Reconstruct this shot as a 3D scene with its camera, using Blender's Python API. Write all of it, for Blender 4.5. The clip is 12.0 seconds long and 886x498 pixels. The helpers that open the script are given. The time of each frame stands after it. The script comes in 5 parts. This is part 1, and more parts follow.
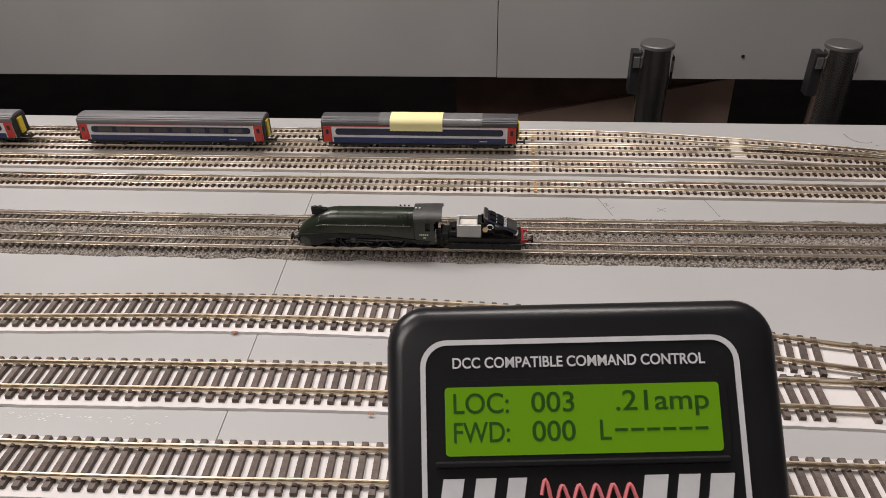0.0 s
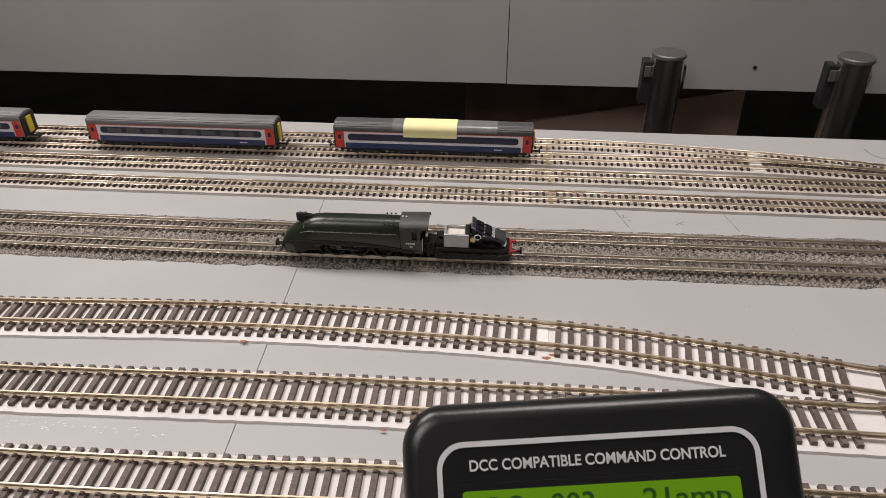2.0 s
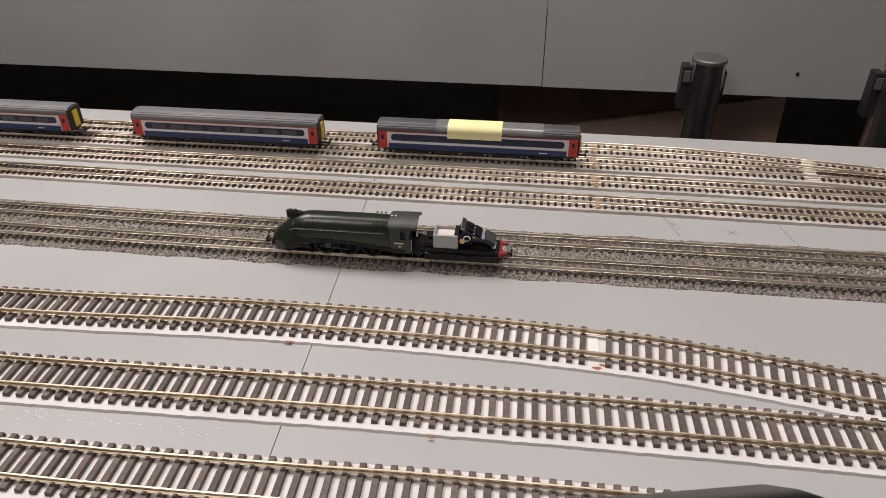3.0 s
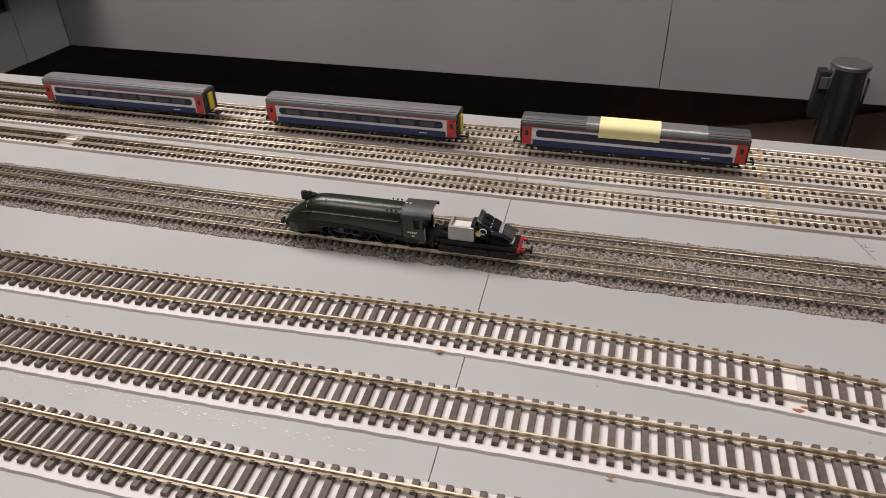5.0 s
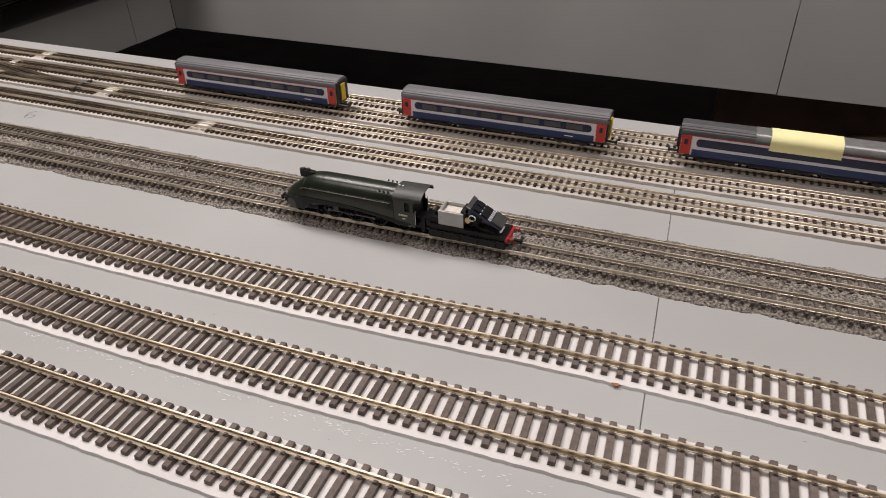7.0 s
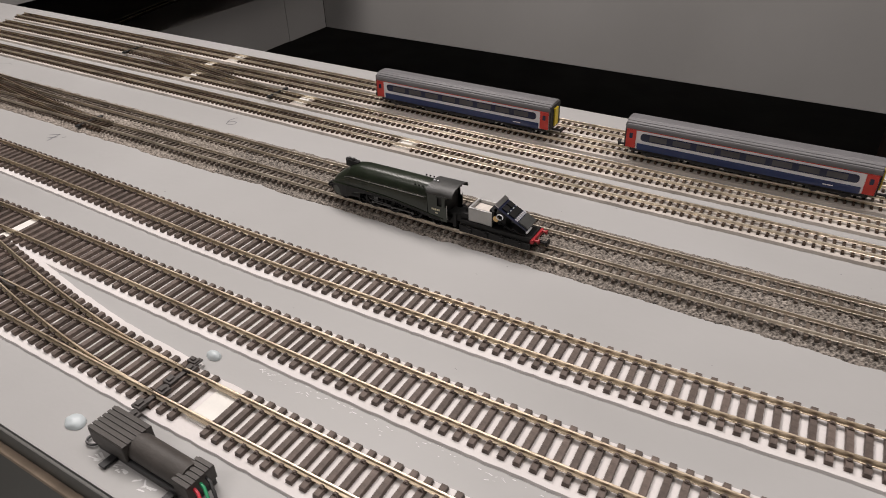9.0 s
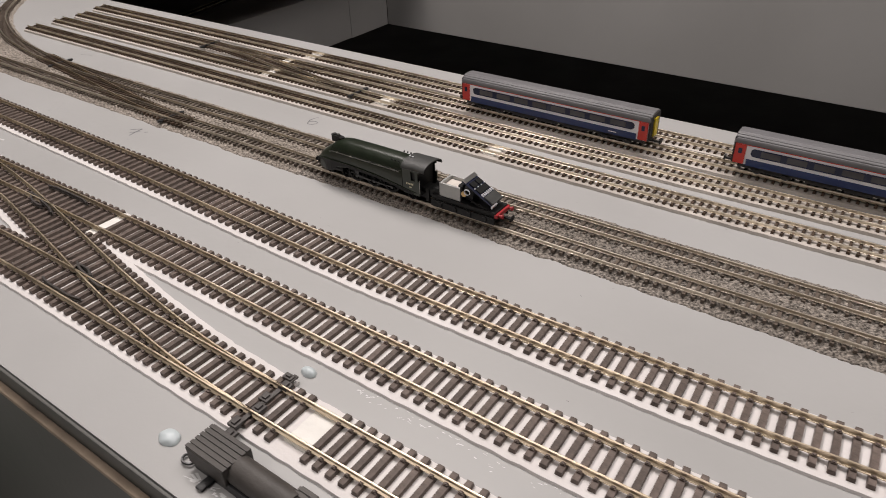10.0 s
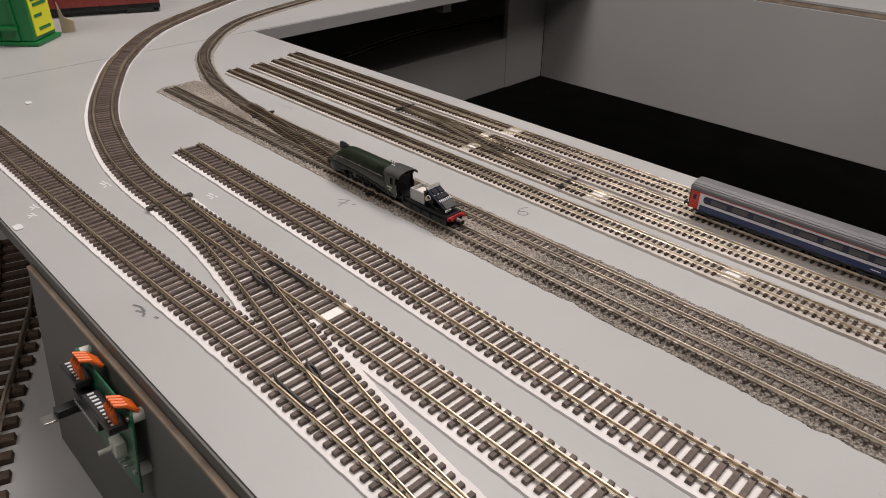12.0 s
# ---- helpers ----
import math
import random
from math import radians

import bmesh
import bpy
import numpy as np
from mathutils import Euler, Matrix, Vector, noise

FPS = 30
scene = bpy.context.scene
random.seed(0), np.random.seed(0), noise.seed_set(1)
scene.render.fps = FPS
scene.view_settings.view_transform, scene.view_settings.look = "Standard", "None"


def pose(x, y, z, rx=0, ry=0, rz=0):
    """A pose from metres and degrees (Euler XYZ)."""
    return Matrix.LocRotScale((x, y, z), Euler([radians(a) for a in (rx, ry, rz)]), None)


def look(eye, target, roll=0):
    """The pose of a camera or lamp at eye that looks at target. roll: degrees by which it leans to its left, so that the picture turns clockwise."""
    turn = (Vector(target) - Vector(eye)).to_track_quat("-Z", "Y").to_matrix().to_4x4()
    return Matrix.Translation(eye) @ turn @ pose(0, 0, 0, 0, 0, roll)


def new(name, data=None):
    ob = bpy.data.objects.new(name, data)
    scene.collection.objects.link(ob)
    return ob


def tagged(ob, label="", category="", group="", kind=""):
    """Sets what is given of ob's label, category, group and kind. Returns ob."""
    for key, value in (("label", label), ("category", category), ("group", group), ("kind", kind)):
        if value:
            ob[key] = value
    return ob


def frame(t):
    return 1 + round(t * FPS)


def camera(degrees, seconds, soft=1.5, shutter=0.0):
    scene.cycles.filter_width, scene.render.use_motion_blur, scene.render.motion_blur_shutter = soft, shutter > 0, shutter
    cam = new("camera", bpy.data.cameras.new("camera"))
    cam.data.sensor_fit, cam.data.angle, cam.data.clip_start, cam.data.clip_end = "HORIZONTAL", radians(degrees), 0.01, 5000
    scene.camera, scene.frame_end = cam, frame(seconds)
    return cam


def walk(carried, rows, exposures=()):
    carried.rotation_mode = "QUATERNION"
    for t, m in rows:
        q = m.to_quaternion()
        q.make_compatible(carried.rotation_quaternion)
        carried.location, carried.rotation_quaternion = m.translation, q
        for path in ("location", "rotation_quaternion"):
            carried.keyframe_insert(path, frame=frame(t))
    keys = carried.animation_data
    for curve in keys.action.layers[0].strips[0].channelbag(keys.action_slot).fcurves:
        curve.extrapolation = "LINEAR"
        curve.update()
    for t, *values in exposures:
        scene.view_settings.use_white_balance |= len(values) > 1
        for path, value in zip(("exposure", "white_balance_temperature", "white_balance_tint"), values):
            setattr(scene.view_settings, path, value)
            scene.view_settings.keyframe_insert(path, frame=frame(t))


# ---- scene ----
cam = camera(65.0, 12.0, soft=0.5, shutter=0.25)
PATH = [
    (0, (0.137, -0.315, 0.25), (-0.026, 1.337, -0.866), -1.6),
    (0.5, (0.136, -0.314, 0.25), (-0.019, 1.343, -0.86), -1.6),
    (1, (0.136, -0.313, 0.248), (-0.017, 1.345, -0.86), -1.4),
    (1.5, (0.137, -0.311, 0.248), (-0.018, 1.346, -0.861), -1.2),
    (2, (0.129, -0.306, 0.248), (-0.042, 1.352, -0.857), -0.6),
    (2.5, (0.122, -0.303, 0.247), (-0.08, 1.354, -0.855), -0.4),
    (4.5, (0.082, -0.286, 0.232), (-0.317, 1.338, -0.865), -1.3),
    (5, (0.066, -0.278, 0.228), (-0.395, 1.328, -0.871), -1.3),
    (5.5, (0.053, -0.275, 0.23), (-0.45, 1.317, -0.872), -0.8),
    (6, (0.039, -0.271, 0.224), (-0.504, 1.304, -0.882), -1.6),
    (6.5, (0.027, -0.267, 0.225), (-0.554, 1.295, -0.881), -1.8),
    (7, (0.008, -0.265, 0.221), (-0.627, 1.272, -0.89), -1.3),
    (7.2, (-0.003, -0.261, 0.218), (-0.654, 1.264, -0.9), -0.8),
    (9, (-0.083, -0.257, 0.223), (-0.97, 1.156, -0.88), -2.0),
    (9.5, (-0.102, -0.254, 0.221), (-1.037, 1.126, -0.884), -2.2),
    (10, (-0.122, -0.255, 0.22), (-1.106, 1.091, -0.884), -1.9),
    (10.5, (-0.146, -0.259, 0.224), (-1.186, 1.049, -0.874), -1.3),
    (11, (-0.174, -0.263, 0.232), (-1.276, 1.01, -0.848), -0.6),
    (11.5, (-0.201, -0.264, 0.24), (-1.369, 0.972, -0.813), -0.3),
    (12, (-0.221, -0.266, 0.248), (-1.441, 0.941, -0.779), 0.3),
]
walk(cam, [(t, look(eye, target, roll)) for t, eye, target, roll in PATH], exposures=((0, 0.07), (3, 0.03), (6, -0.06), (9, -0.12), (12, -0.14)))


# ---- light and surroundings ----
world = bpy.data.worlds.new("room")
world.use_nodes = True
world.node_tree.nodes["Background"].inputs[0].default_value = (1.0, 0.95, 0.9, 1)
world.node_tree.nodes["Background"].inputs[1].default_value = 0.02
scene.world = world


def area_lamp(name, m, size, watts, colour):
    data = bpy.data.lights.new(name, "AREA")
    data.shape, data.size, data.size_y = "RECTANGLE", size[0], size[1]
    data.energy, data.color = watts, colour
    lamp = new(name, data)
    lamp.matrix_world = m
    return lamp


area_lamp("ceiling_lamp", look((0.32, 0.42, 1.62), (0.25, 0.30, 0)), (0.9, 0.6), 17.5, (1.0, 0.92, 0.885))
area_lamp("ceiling_lamp", look((-1.00, 0.52, 1.62), (-0.85, 0.38, 0)), (0.9, 0.6), 27, (1.0, 0.92, 0.885))
area_lamp("room_lamp", look((-0.75, -0.95, 1.6), (-0.3, 0.1, 0)), (0.7, 0.7), 12, (1.0, 0.92, 0.885))


# ---- materials ----
def mat(name, colour, rough=0.5, metal=0.0, vary=0.12, scale=60.0, bump=0.0, fine=600.0, second=None, stain=0.0, stain_scale=6.0,
        island=0.0, spec=0.5, coat=0.0, ob_random=0.0):
    m = bpy.data.materials.new(name)
    m.use_nodes = True
    nt = m.node_tree
    b = nt.nodes["Principled BSDF"]
    co = nt.nodes.new("ShaderNodeTexCoord")
    n1 = nt.nodes.new("ShaderNodeTexNoise")
    n1.inputs["Scale"].default_value, n1.inputs["Detail"].default_value = scale, 6
    nt.links.new(co.outputs["Object"], n1.inputs["Vector"])
    ramp = nt.nodes.new("ShaderNodeValToRGB")
    ramp.color_ramp.elements[0].position, ramp.color_ramp.elements[1].position = 0.32, 0.68
    dark = [c * (1 - vary) for c in colour]
    light = second if second else [min(1, c * (1 + vary)) for c in colour]
    ramp.color_ramp.elements[0].color = (*dark, 1)
    ramp.color_ramp.elements[1].color = (*light, 1)
    nt.links.new(n1.outputs["Fac"], ramp.inputs["Fac"])
    out = ramp.outputs["Color"]
    n2 = nt.nodes.new("ShaderNodeTexNoise")
    n2.inputs["Scale"].default_value, n2.inputs["Detail"].default_value = stain_scale, 5
    nt.links.new(co.outputs["Object"], n2.inputs["Vector"])
    if stain:
        mix = nt.nodes.new("ShaderNodeMix")
        mix.data_type, mix.blend_type = "RGBA", "MULTIPLY"
        r2 = nt.nodes.new("ShaderNodeValToRGB")
        r2.color_ramp.elements[0].position, r2.color_ramp.elements[1].position = 0.3, 0.62
        r2.color_ramp.elements[0].color = (1 - stain, 1 - stain * 1.05, 1 - stain * 1.15, 1)
        r2.color_ramp.elements[1].color = (1, 1, 1, 1)
        nt.links.new(n2.outputs["Fac"], r2.inputs["Fac"])
        mix.inputs[0].default_value = 1.0
        nt.links.new(out, mix.inputs[6])
        nt.links.new(r2.outputs["Color"], mix.inputs[7])
        out = mix.outputs[2]
    if island or ob_random:
        info = nt.nodes.new("ShaderNodeNewGeometry") if island else nt.nodes.new("ShaderNodeObjectInfo")
        src = info.outputs["Random Per Island"] if island else info.outputs["Random"]
        amount = island or ob_random
        rng = nt.nodes.new("ShaderNodeMapRange")
        rng.inputs["To Min"].default_value, rng.inputs["To Max"].default_value = 1 - amount, 1 + amount
        nt.links.new(src, rng.inputs["Value"])
        sc = nt.nodes.new("ShaderNodeVectorMath")
        sc.operation = "SCALE"
        nt.links.new(out, sc.inputs[0])
        nt.links.new(rng.outputs["Result"], sc.inputs["Scale"])
        out = sc.outputs[0]
    nt.links.new(out, b.inputs["Base Color"])
    rr = nt.nodes.new("ShaderNodeMapRange")
    rr.inputs["To Min"].default_value, rr.inputs["To Max"].default_value = max(0.02, rough * 0.8), min(1, rough * 1.2)
    nt.links.new(n2.outputs["Fac"], rr.inputs["Value"])
    nt.links.new(rr.outputs["Result"], b.inputs["Roughness"])
    b.inputs["Metallic"].default_value = metal
    b.inputs["Specular IOR Level"].default_value = spec
    b.inputs["Coat Weight"].default_value = coat
    if bump:
        n3 = nt.nodes.new("ShaderNodeTexNoise")
        n3.inputs["Scale"].default_value, n3.inputs["Detail"].default_value = fine, 4
        nt.links.new(co.outputs["Object"], n3.inputs["Vector"])
        bp = nt.nodes.new("ShaderNodeBump")
        bp.inputs["Strength"].default_value, bp.inputs["Distance"].default_value = bump, 0.001
        nt.links.new(n3.outputs["Fac"], bp.inputs["Height"])
        nt.links.new(bp.outputs["Normal"], b.inputs["Normal"])
    return m


BOARD = mat("grey_board_paint", (0.395, 0.392, 0.388), 0.47, spec=0.5, vary=0.035, scale=9, bump=0.10, fine=160, stain=0.07, stain_scale=5)
FASCIA = mat("grey_fascia_paint", (0.395, 0.388, 0.38), 0.5, vary=0.04, scale=5, bump=0.08, fine=120, stain=0.05, stain_scale=3)
DARK_FASCIA = mat("dark_fascia_paint", (0.115, 0.115, 0.108), 0.55, vary=0.08, scale=8, bump=0.1, fine=200, stain=0.12)
PLY = mat("bare_ply_edge", (0.30, 0.235, 0.175), 0.7, vary=0.3, scale=40, bump=0.2, fine=300)
# near-black base colour: the darkness of the well and opening is put in here
FLOOR = mat("shade_black_floor", (0.010, 0.008, 0.007), 0.9, vary=0.25, scale=4, bump=0.3, fine=80)
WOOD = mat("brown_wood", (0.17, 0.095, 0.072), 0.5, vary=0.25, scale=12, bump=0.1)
WALL = mat("room_wall", (0.6, 0.59, 0.58), 0.8, vary=0.05, scale=2)
FOAM = mat("white_underlay", (0.70, 0.67, 0.66), 0.7, vary=0.05, scale=30, bump=0.2, fine=300, stain=0.08, stain_scale=12)
SLEEPER = mat("brown_black_sleeper", (0.122, 0.095, 0.082), 0.55, spec=0.3, vary=0.25, scale=300, bump=0.3, fine=900, ob_random=0.22)
# fine-gauge underlay: shade between sleepers put into a tan colour, with random stains
FOAM_N = mat("shaded_tan_underlay", (0.57, 0.525, 0.485), 0.5, vary=0.15, scale=40, bump=0.2, fine=300, stain=0.3, stain_scale=8)
SLEEPER_N = mat("dark_fine_sleeper", (0.066, 0.045, 0.032), 0.65, spec=0.2, vary=0.25, scale=300, ob_random=0.25)
SLEEPER_B = mat("dusty_ballasted_sleeper", (0.108, 0.087, 0.071), 0.75, spec=0.2, vary=0.3, scale=200, ob_random=0.25)
BALLAST_PALE = mat("dusty_beige_ballast", (0.25, 0.212, 0.178), 0.9, vary=0.6, scale=600, second=(0.52, 0.462, 0.405), bump=0.6, fine=1400, stain=0.3, stain_scale=14)
RAIL_DARK = mat("weathered_rail", (0.56, 0.46, 0.34), 0.4, 1.0, vary=0.2, scale=40, stain=0.3, stain_scale=30)
CHAIR = mat("black_plastic_fastening", (0.05, 0.043, 0.04), 0.5, vary=0.2, scale=300, ob_random=0.2)
RAIL = mat("nickel_silver_rail", (0.72, 0.60, 0.45), 0.40, 0.92, vary=0.14, scale=25, second=(0.81, 0.70, 0.53), stain=0.25, stain_scale=30)
RAIL_N = mat("brassy_fine_rail", (0.82, 0.74, 0.61), 0.30, 0.95, vary=0.12, scale=25, stain=0.22, stain_scale=25)
RAIL_B = mat("dulled_fine_rail", (0.70, 0.63, 0.53), 0.38, 0.95, vary=0.15, scale=25, stain=0.2, stain_scale=18)
SOLDER = mat("solder_copperclad", (0.62, 0.45, 0.25), 0.4, 0.6, vary=0.3, scale=200)
BALLAST = mat("grey_granite_ballast", (0.092, 0.080, 0.070), 0.9, vary=0.75, scale=800, second=(0.43, 0.382, 0.335), bump=0.6, fine=1400, stain=0.25, stain_scale=10)
INK = mat("pencil_mark", (0.16, 0.16, 0.17), 0.7, vary=0.3, scale=300)
CHALK = mat("white_mark", (0.66, 0.66, 0.66), 0.4, vary=0.05, scale=300)
RUST = mat("orange_flux_stain", (0.34, 0.13, 0.05), 0.6, vary=0.3, scale=200)
CHROME = mat("chrome", (0.85, 0.83, 0.80), 0.22, 1.0, vary=0.05, scale=20)
BLACK = mat("black_plastic", (0.018, 0.018, 0.019), 0.42, vary=0.2, scale=60, bump=0.08, fine=900)
GLOSSBLACK = mat("satin_black_case", (0.011, 0.011, 0.012), 0.30, vary=0.15, scale=50, bump=0.03, fine=1500)


# ---- mesh helpers ----
def mesh_object(name, bm, material, smooth=False):
    data = bpy.data.meshes.new(name)
    bm.to_mesh(data)
    bm.free()
    data.materials.append(material)
    if smooth:
        data.polygons.foreach_set("use_smooth", [True] * len(data.polygons))
        data.set_sharp_from_angle(angle=radians(38))
    return new(name, data)


def part(name, bm, material, parent, label="", smooth=True):
    ob = mesh_object(name, bm, material, smooth)
    ob.parent = parent
    if label:
        ob["label"] = label
    return ob


def pyobject(name, verts, faces, material, parent=None, smooth=False):
    data = bpy.data.meshes.new(name)
    data.from_pydata(verts, [], faces)
    data.materials.append(material)
    if smooth:
        data.polygons.foreach_set("use_smooth", [True] * len(data.polygons))
    ob = new(name, data)
    ob.parent = parent
    return ob


def box(bm, x0, x1, y0, y1, z0, z1, bevel=0.0, m=None, seg=2):
    made = bmesh.ops.create_cube(bm, size=1.0)["verts"]
    t = Matrix.Translation(((x0 + x1) / 2, (y0 + y1) / 2, (z0 + z1) / 2)) @ Matrix.Diagonal((x1 - x0, y1 - y0, z1 - z0, 1))
    bmesh.ops.transform(bm, matrix=(m @ t) if m else t, verts=made)
    if bevel:
        edges = list({e for v in made for e in v.link_edges})
        bmesh.ops.bevel(bm, geom=edges, offset=bevel, segments=seg, affect="EDGES", profile=0.5)
    return bm


def new_box(*a, **k):
    return box(bmesh.new(), *a, **k)


def cyl(bm, p, q, r, r2=None, seg=20, caps=True):
    p, q = Vector(p), Vector(q)
    d = q - p
    m = Matrix.Translation((p + q) / 2) @ d.to_track_quat("Z", "Y").to_matrix().to_4x4()
    bmesh.ops.create_cone(bm, cap_ends=caps, segments=seg, radius1=r, radius2=r if r2 is None else r2, depth=d.length, matrix=m)
    return bm


def tube(bm, pts, r, seg=6):
    """A round tube along points."""
    rings = []
    pts = [Vector(p) for p in pts]
    for i, p in enumerate(pts):
        d = (pts[min(i + 1, len(pts) - 1)] - pts[max(i - 1, 0)]).normalized()
        a = d.cross(Vector((0, 0, 1)) if abs(d.z) < 0.9 else Vector((1, 0, 0))).normalized()
        b = d.cross(a)
        rings.append([bm.verts.new(p + r * (math.cos(2 * math.pi * k / seg) * a + math.sin(2 * math.pi * k / seg) * b)) for k in range(seg)])
    for u, v in zip(rings, rings[1:]):
        for k in range(seg):
            bm.faces.new((u[k], u[(k + 1) % seg], v[(k + 1) % seg], v[k]))
    bm.faces.new(rings[0][::-1])
    bm.faces.new(rings[-1])
    return bm


def loft(bm, rings, closed=True, caps=True):
    """Rings of equally many points, joined to a skin."""
    vs = [[bm.verts.new(p) for p in ring] for ring in rings]
    n = len(vs[0])
    for u, v in zip(vs, vs[1:]):
        for k in range(n if closed else n - 1):
            bm.faces.new((u[k], u[(k + 1) % n], v[(k + 1) % n], v[k]))
    if caps and closed:
        bm.faces.new(vs[0][::-1])
        bm.faces.new(vs[-1])
    bmesh.ops.recalc_face_normals(bm, faces=bm.faces)
    return bm


def prism(bm, outline, thick, m=None):
    """An outline in x and y, raised by thick in z, then moved by m."""
    low = [bm.verts.new((x, y, 0)) for x, y in outline]
    high = [bm.verts.new((x, y, thick)) for x, y in outline]
    n = len(outline)
    bm.faces.new(low[::-1])
    bm.faces.new(high)
    for k in range(n):
        bm.faces.new((low[k], low[(k + 1) % n], high[(k + 1) % n], high[k]))
    bmesh.ops.recalc_face_normals(bm, faces=bm.faces)
    if m:
        bmesh.ops.transform(bm, matrix=m, verts=low + high)
    return bm


def rounded(w, h, r, seg=5, cx=0.0, cy=0.0):
    out = []
    for sx, sy, a0 in ((1, 1, 0), (-1, 1, 90), (-1, -1, 180), (1, -1, 270)):
        for k in range(seg + 1):
            a = radians(a0 + 90 * k / seg)
            out.append((cx + sx * (w / 2 - r) + r * math.cos(a), cy + sy * (h / 2 - r) + r * math.sin(a)))
    return out


SIDE = Matrix.Rotation(radians(90), 4, "X")


def thing(name, label, category, m=None, group="", kind=""):
    ob = new(name)
    ob.empty_display_size = 0.02
    if m:
        ob.matrix_world = m
    return tagged(ob, label, category, group, kind)


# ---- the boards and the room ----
floor = tagged(mesh_object("floor", new_box(-4, 4, -3, 4, -1.0, -0.95), FLOOR), "worn floor under the layout, coloured near black for the shade there", "floor", kind="structure")
# unseen ceiling and walls, added to give reflections and bounced light
ceiling = tagged(mesh_object("ceiling", new_box(-4, 4, -3, 4, 1.75, 1.8), WALL), "unseen pale ceiling added for reflections and bounced light", "ceiling", kind="structure")
for nm, b in (("wall_north", (-4, 4, 4, 4.1, -1, 1.8)), ("wall_south", (-4, 4, -3.1, -3, -1, 1.8)), ("wall_west", (-4.1, -4, -3, 4, -1, 1.8)), ("wall_east", (4, 4.1, -3, 4, -1, 1.8))):
    tagged(mesh_object(nm, new_box(*b), WALL), "unseen grey room wall added for reflections", "wall", kind="structure")

FRONT, BACK = -0.1798, 0.2600


def board(name, x0, x1, y0, y1, label, lift=0.0):
    b = thing(name, label, "baseboard", pose(0, 0, lift), kind="structure")
    for nm, material, e, z0, z1 in (("board_top", BOARD, 0, -0.004, 0.0), ("plywood", PLY, 0.0005, -0.012, -0.004)):
        bm = new_box(x0 + e, x1 - e, y0 + e, y1 - e, z0, z1)
        for v in bm.verts:
            if abs(v.co.x) < 0.002:
                v.co.x += 0.0045 - 0.045 * (v.co.y + 0.01)
        part(nm, bm, material, b, "bare plywood edge" if e else "", smooth=False)
    return b


JOINT_GAP = 0.00022
board("ground_board", -1.148, -JOINT_GAP, FRONT, BACK, "grey painted plywood baseboard with marks and white scuff glints")
board("ground_board", JOINT_GAP, 1.6, FRONT, BACK, "grey painted plywood baseboard beside the joint")
board("ground_board", -2.6, -1.1492, -0.9, 2.2, "grey painted baseboard of the far end of the layout")
far = board("ground_board", -1.1488, 2.6, 1.128, 2.2, "pale grey deck of the opposite baseboard", -0.0105)
for nm, x0, x1, y0 in (("fascia_panel", -1.282, 0.1196, 1.1280), ("fascia_panel", 0.1212, 2.6, 1.1255)):
    tagged(mesh_object(nm, new_box(x0, x1, y0, y0 + 0.012, -0.278, -0.0235, bevel=0.0008), FASCIA), "tall grey painted fascia panel of the opposite board", "panel", kind="structure")
tagged(mesh_object("fascia_panel", new_box(-1.295, -1.283, 0.9905, 1.1275, -0.278, -0.0125, bevel=0.0006), FASCIA), "grey return panel in the inner corner", "panel", kind="structure")
tagged(mesh_object("fascia_panel", new_box(-1.2945, -1.2835, 0.2, 0.9895, -0.277, -0.160, bevel=0.0006), FASCIA), "low grey panel under the opening", "panel", kind="structure")
tagged(mesh_object("edge_strip", new_box(-1.1488, -1.1465, 0.2610, 1.1270, -0.0185, -0.0006, bevel=0.0004), FASCIA), "grey painted strip along the inner edge", "trim", kind="structure")
tagged(mesh_object("lower_deck", new_box(-2.2, -1.2950, 0.2, 1.5, -0.168, -0.1605), BOARD), "grey lower deck inside the opening", "baseboard", kind="structure")
# near-black sheet closing the opening, for the deep shade inside
tagged(mesh_object("fascia_back", new_box(-2.15, -2.14, 0.2, 1.5, -0.160, -0.0125), FLOOR), "near-black sheet standing for the shade inside the opening", "panel", kind="structure")
tagged(mesh_object("fascia_front", new_box(-0.714, 1.6, 0, 0.0075, -0.152, 0.0, bevel=0.0008, m=Matrix.Translation((0, FRONT - 0.0052, -0.0142)) @ Matrix.Rotation(radians(-6.5), 4, "X")), DARK_FASCIA), "dark grey-green fascia under the front edge", "panel", kind="structure")
# dark strip: shade on the board's side above the lipping, done in colour
tagged(mesh_object("edge_strip", new_box(-1.14, 1.6, FRONT - 0.0018, FRONT - 0.0002, -0.0124, -0.0010, bevel=0.0004), DARK_FASCIA), "dark strip for the shade along the front board's side", "trim", kind="structure")
tagged(mesh_object("edge_strip", new_box(-0.714, 1.6, FRONT - 0.0056, FRONT - 0.0019, -0.0143, -0.0112, bevel=0.0006), PLY), "worn bare timber lipping on the fascia's top", "trim", kind="structure")
tagged(mesh_object("lower_deck", new_box(-1.14, 1.6, -0.75, 0.2, -0.18, -0.168), BOARD), "grey lower deck in front of and below the fascia", "baseboard", kind="structure")


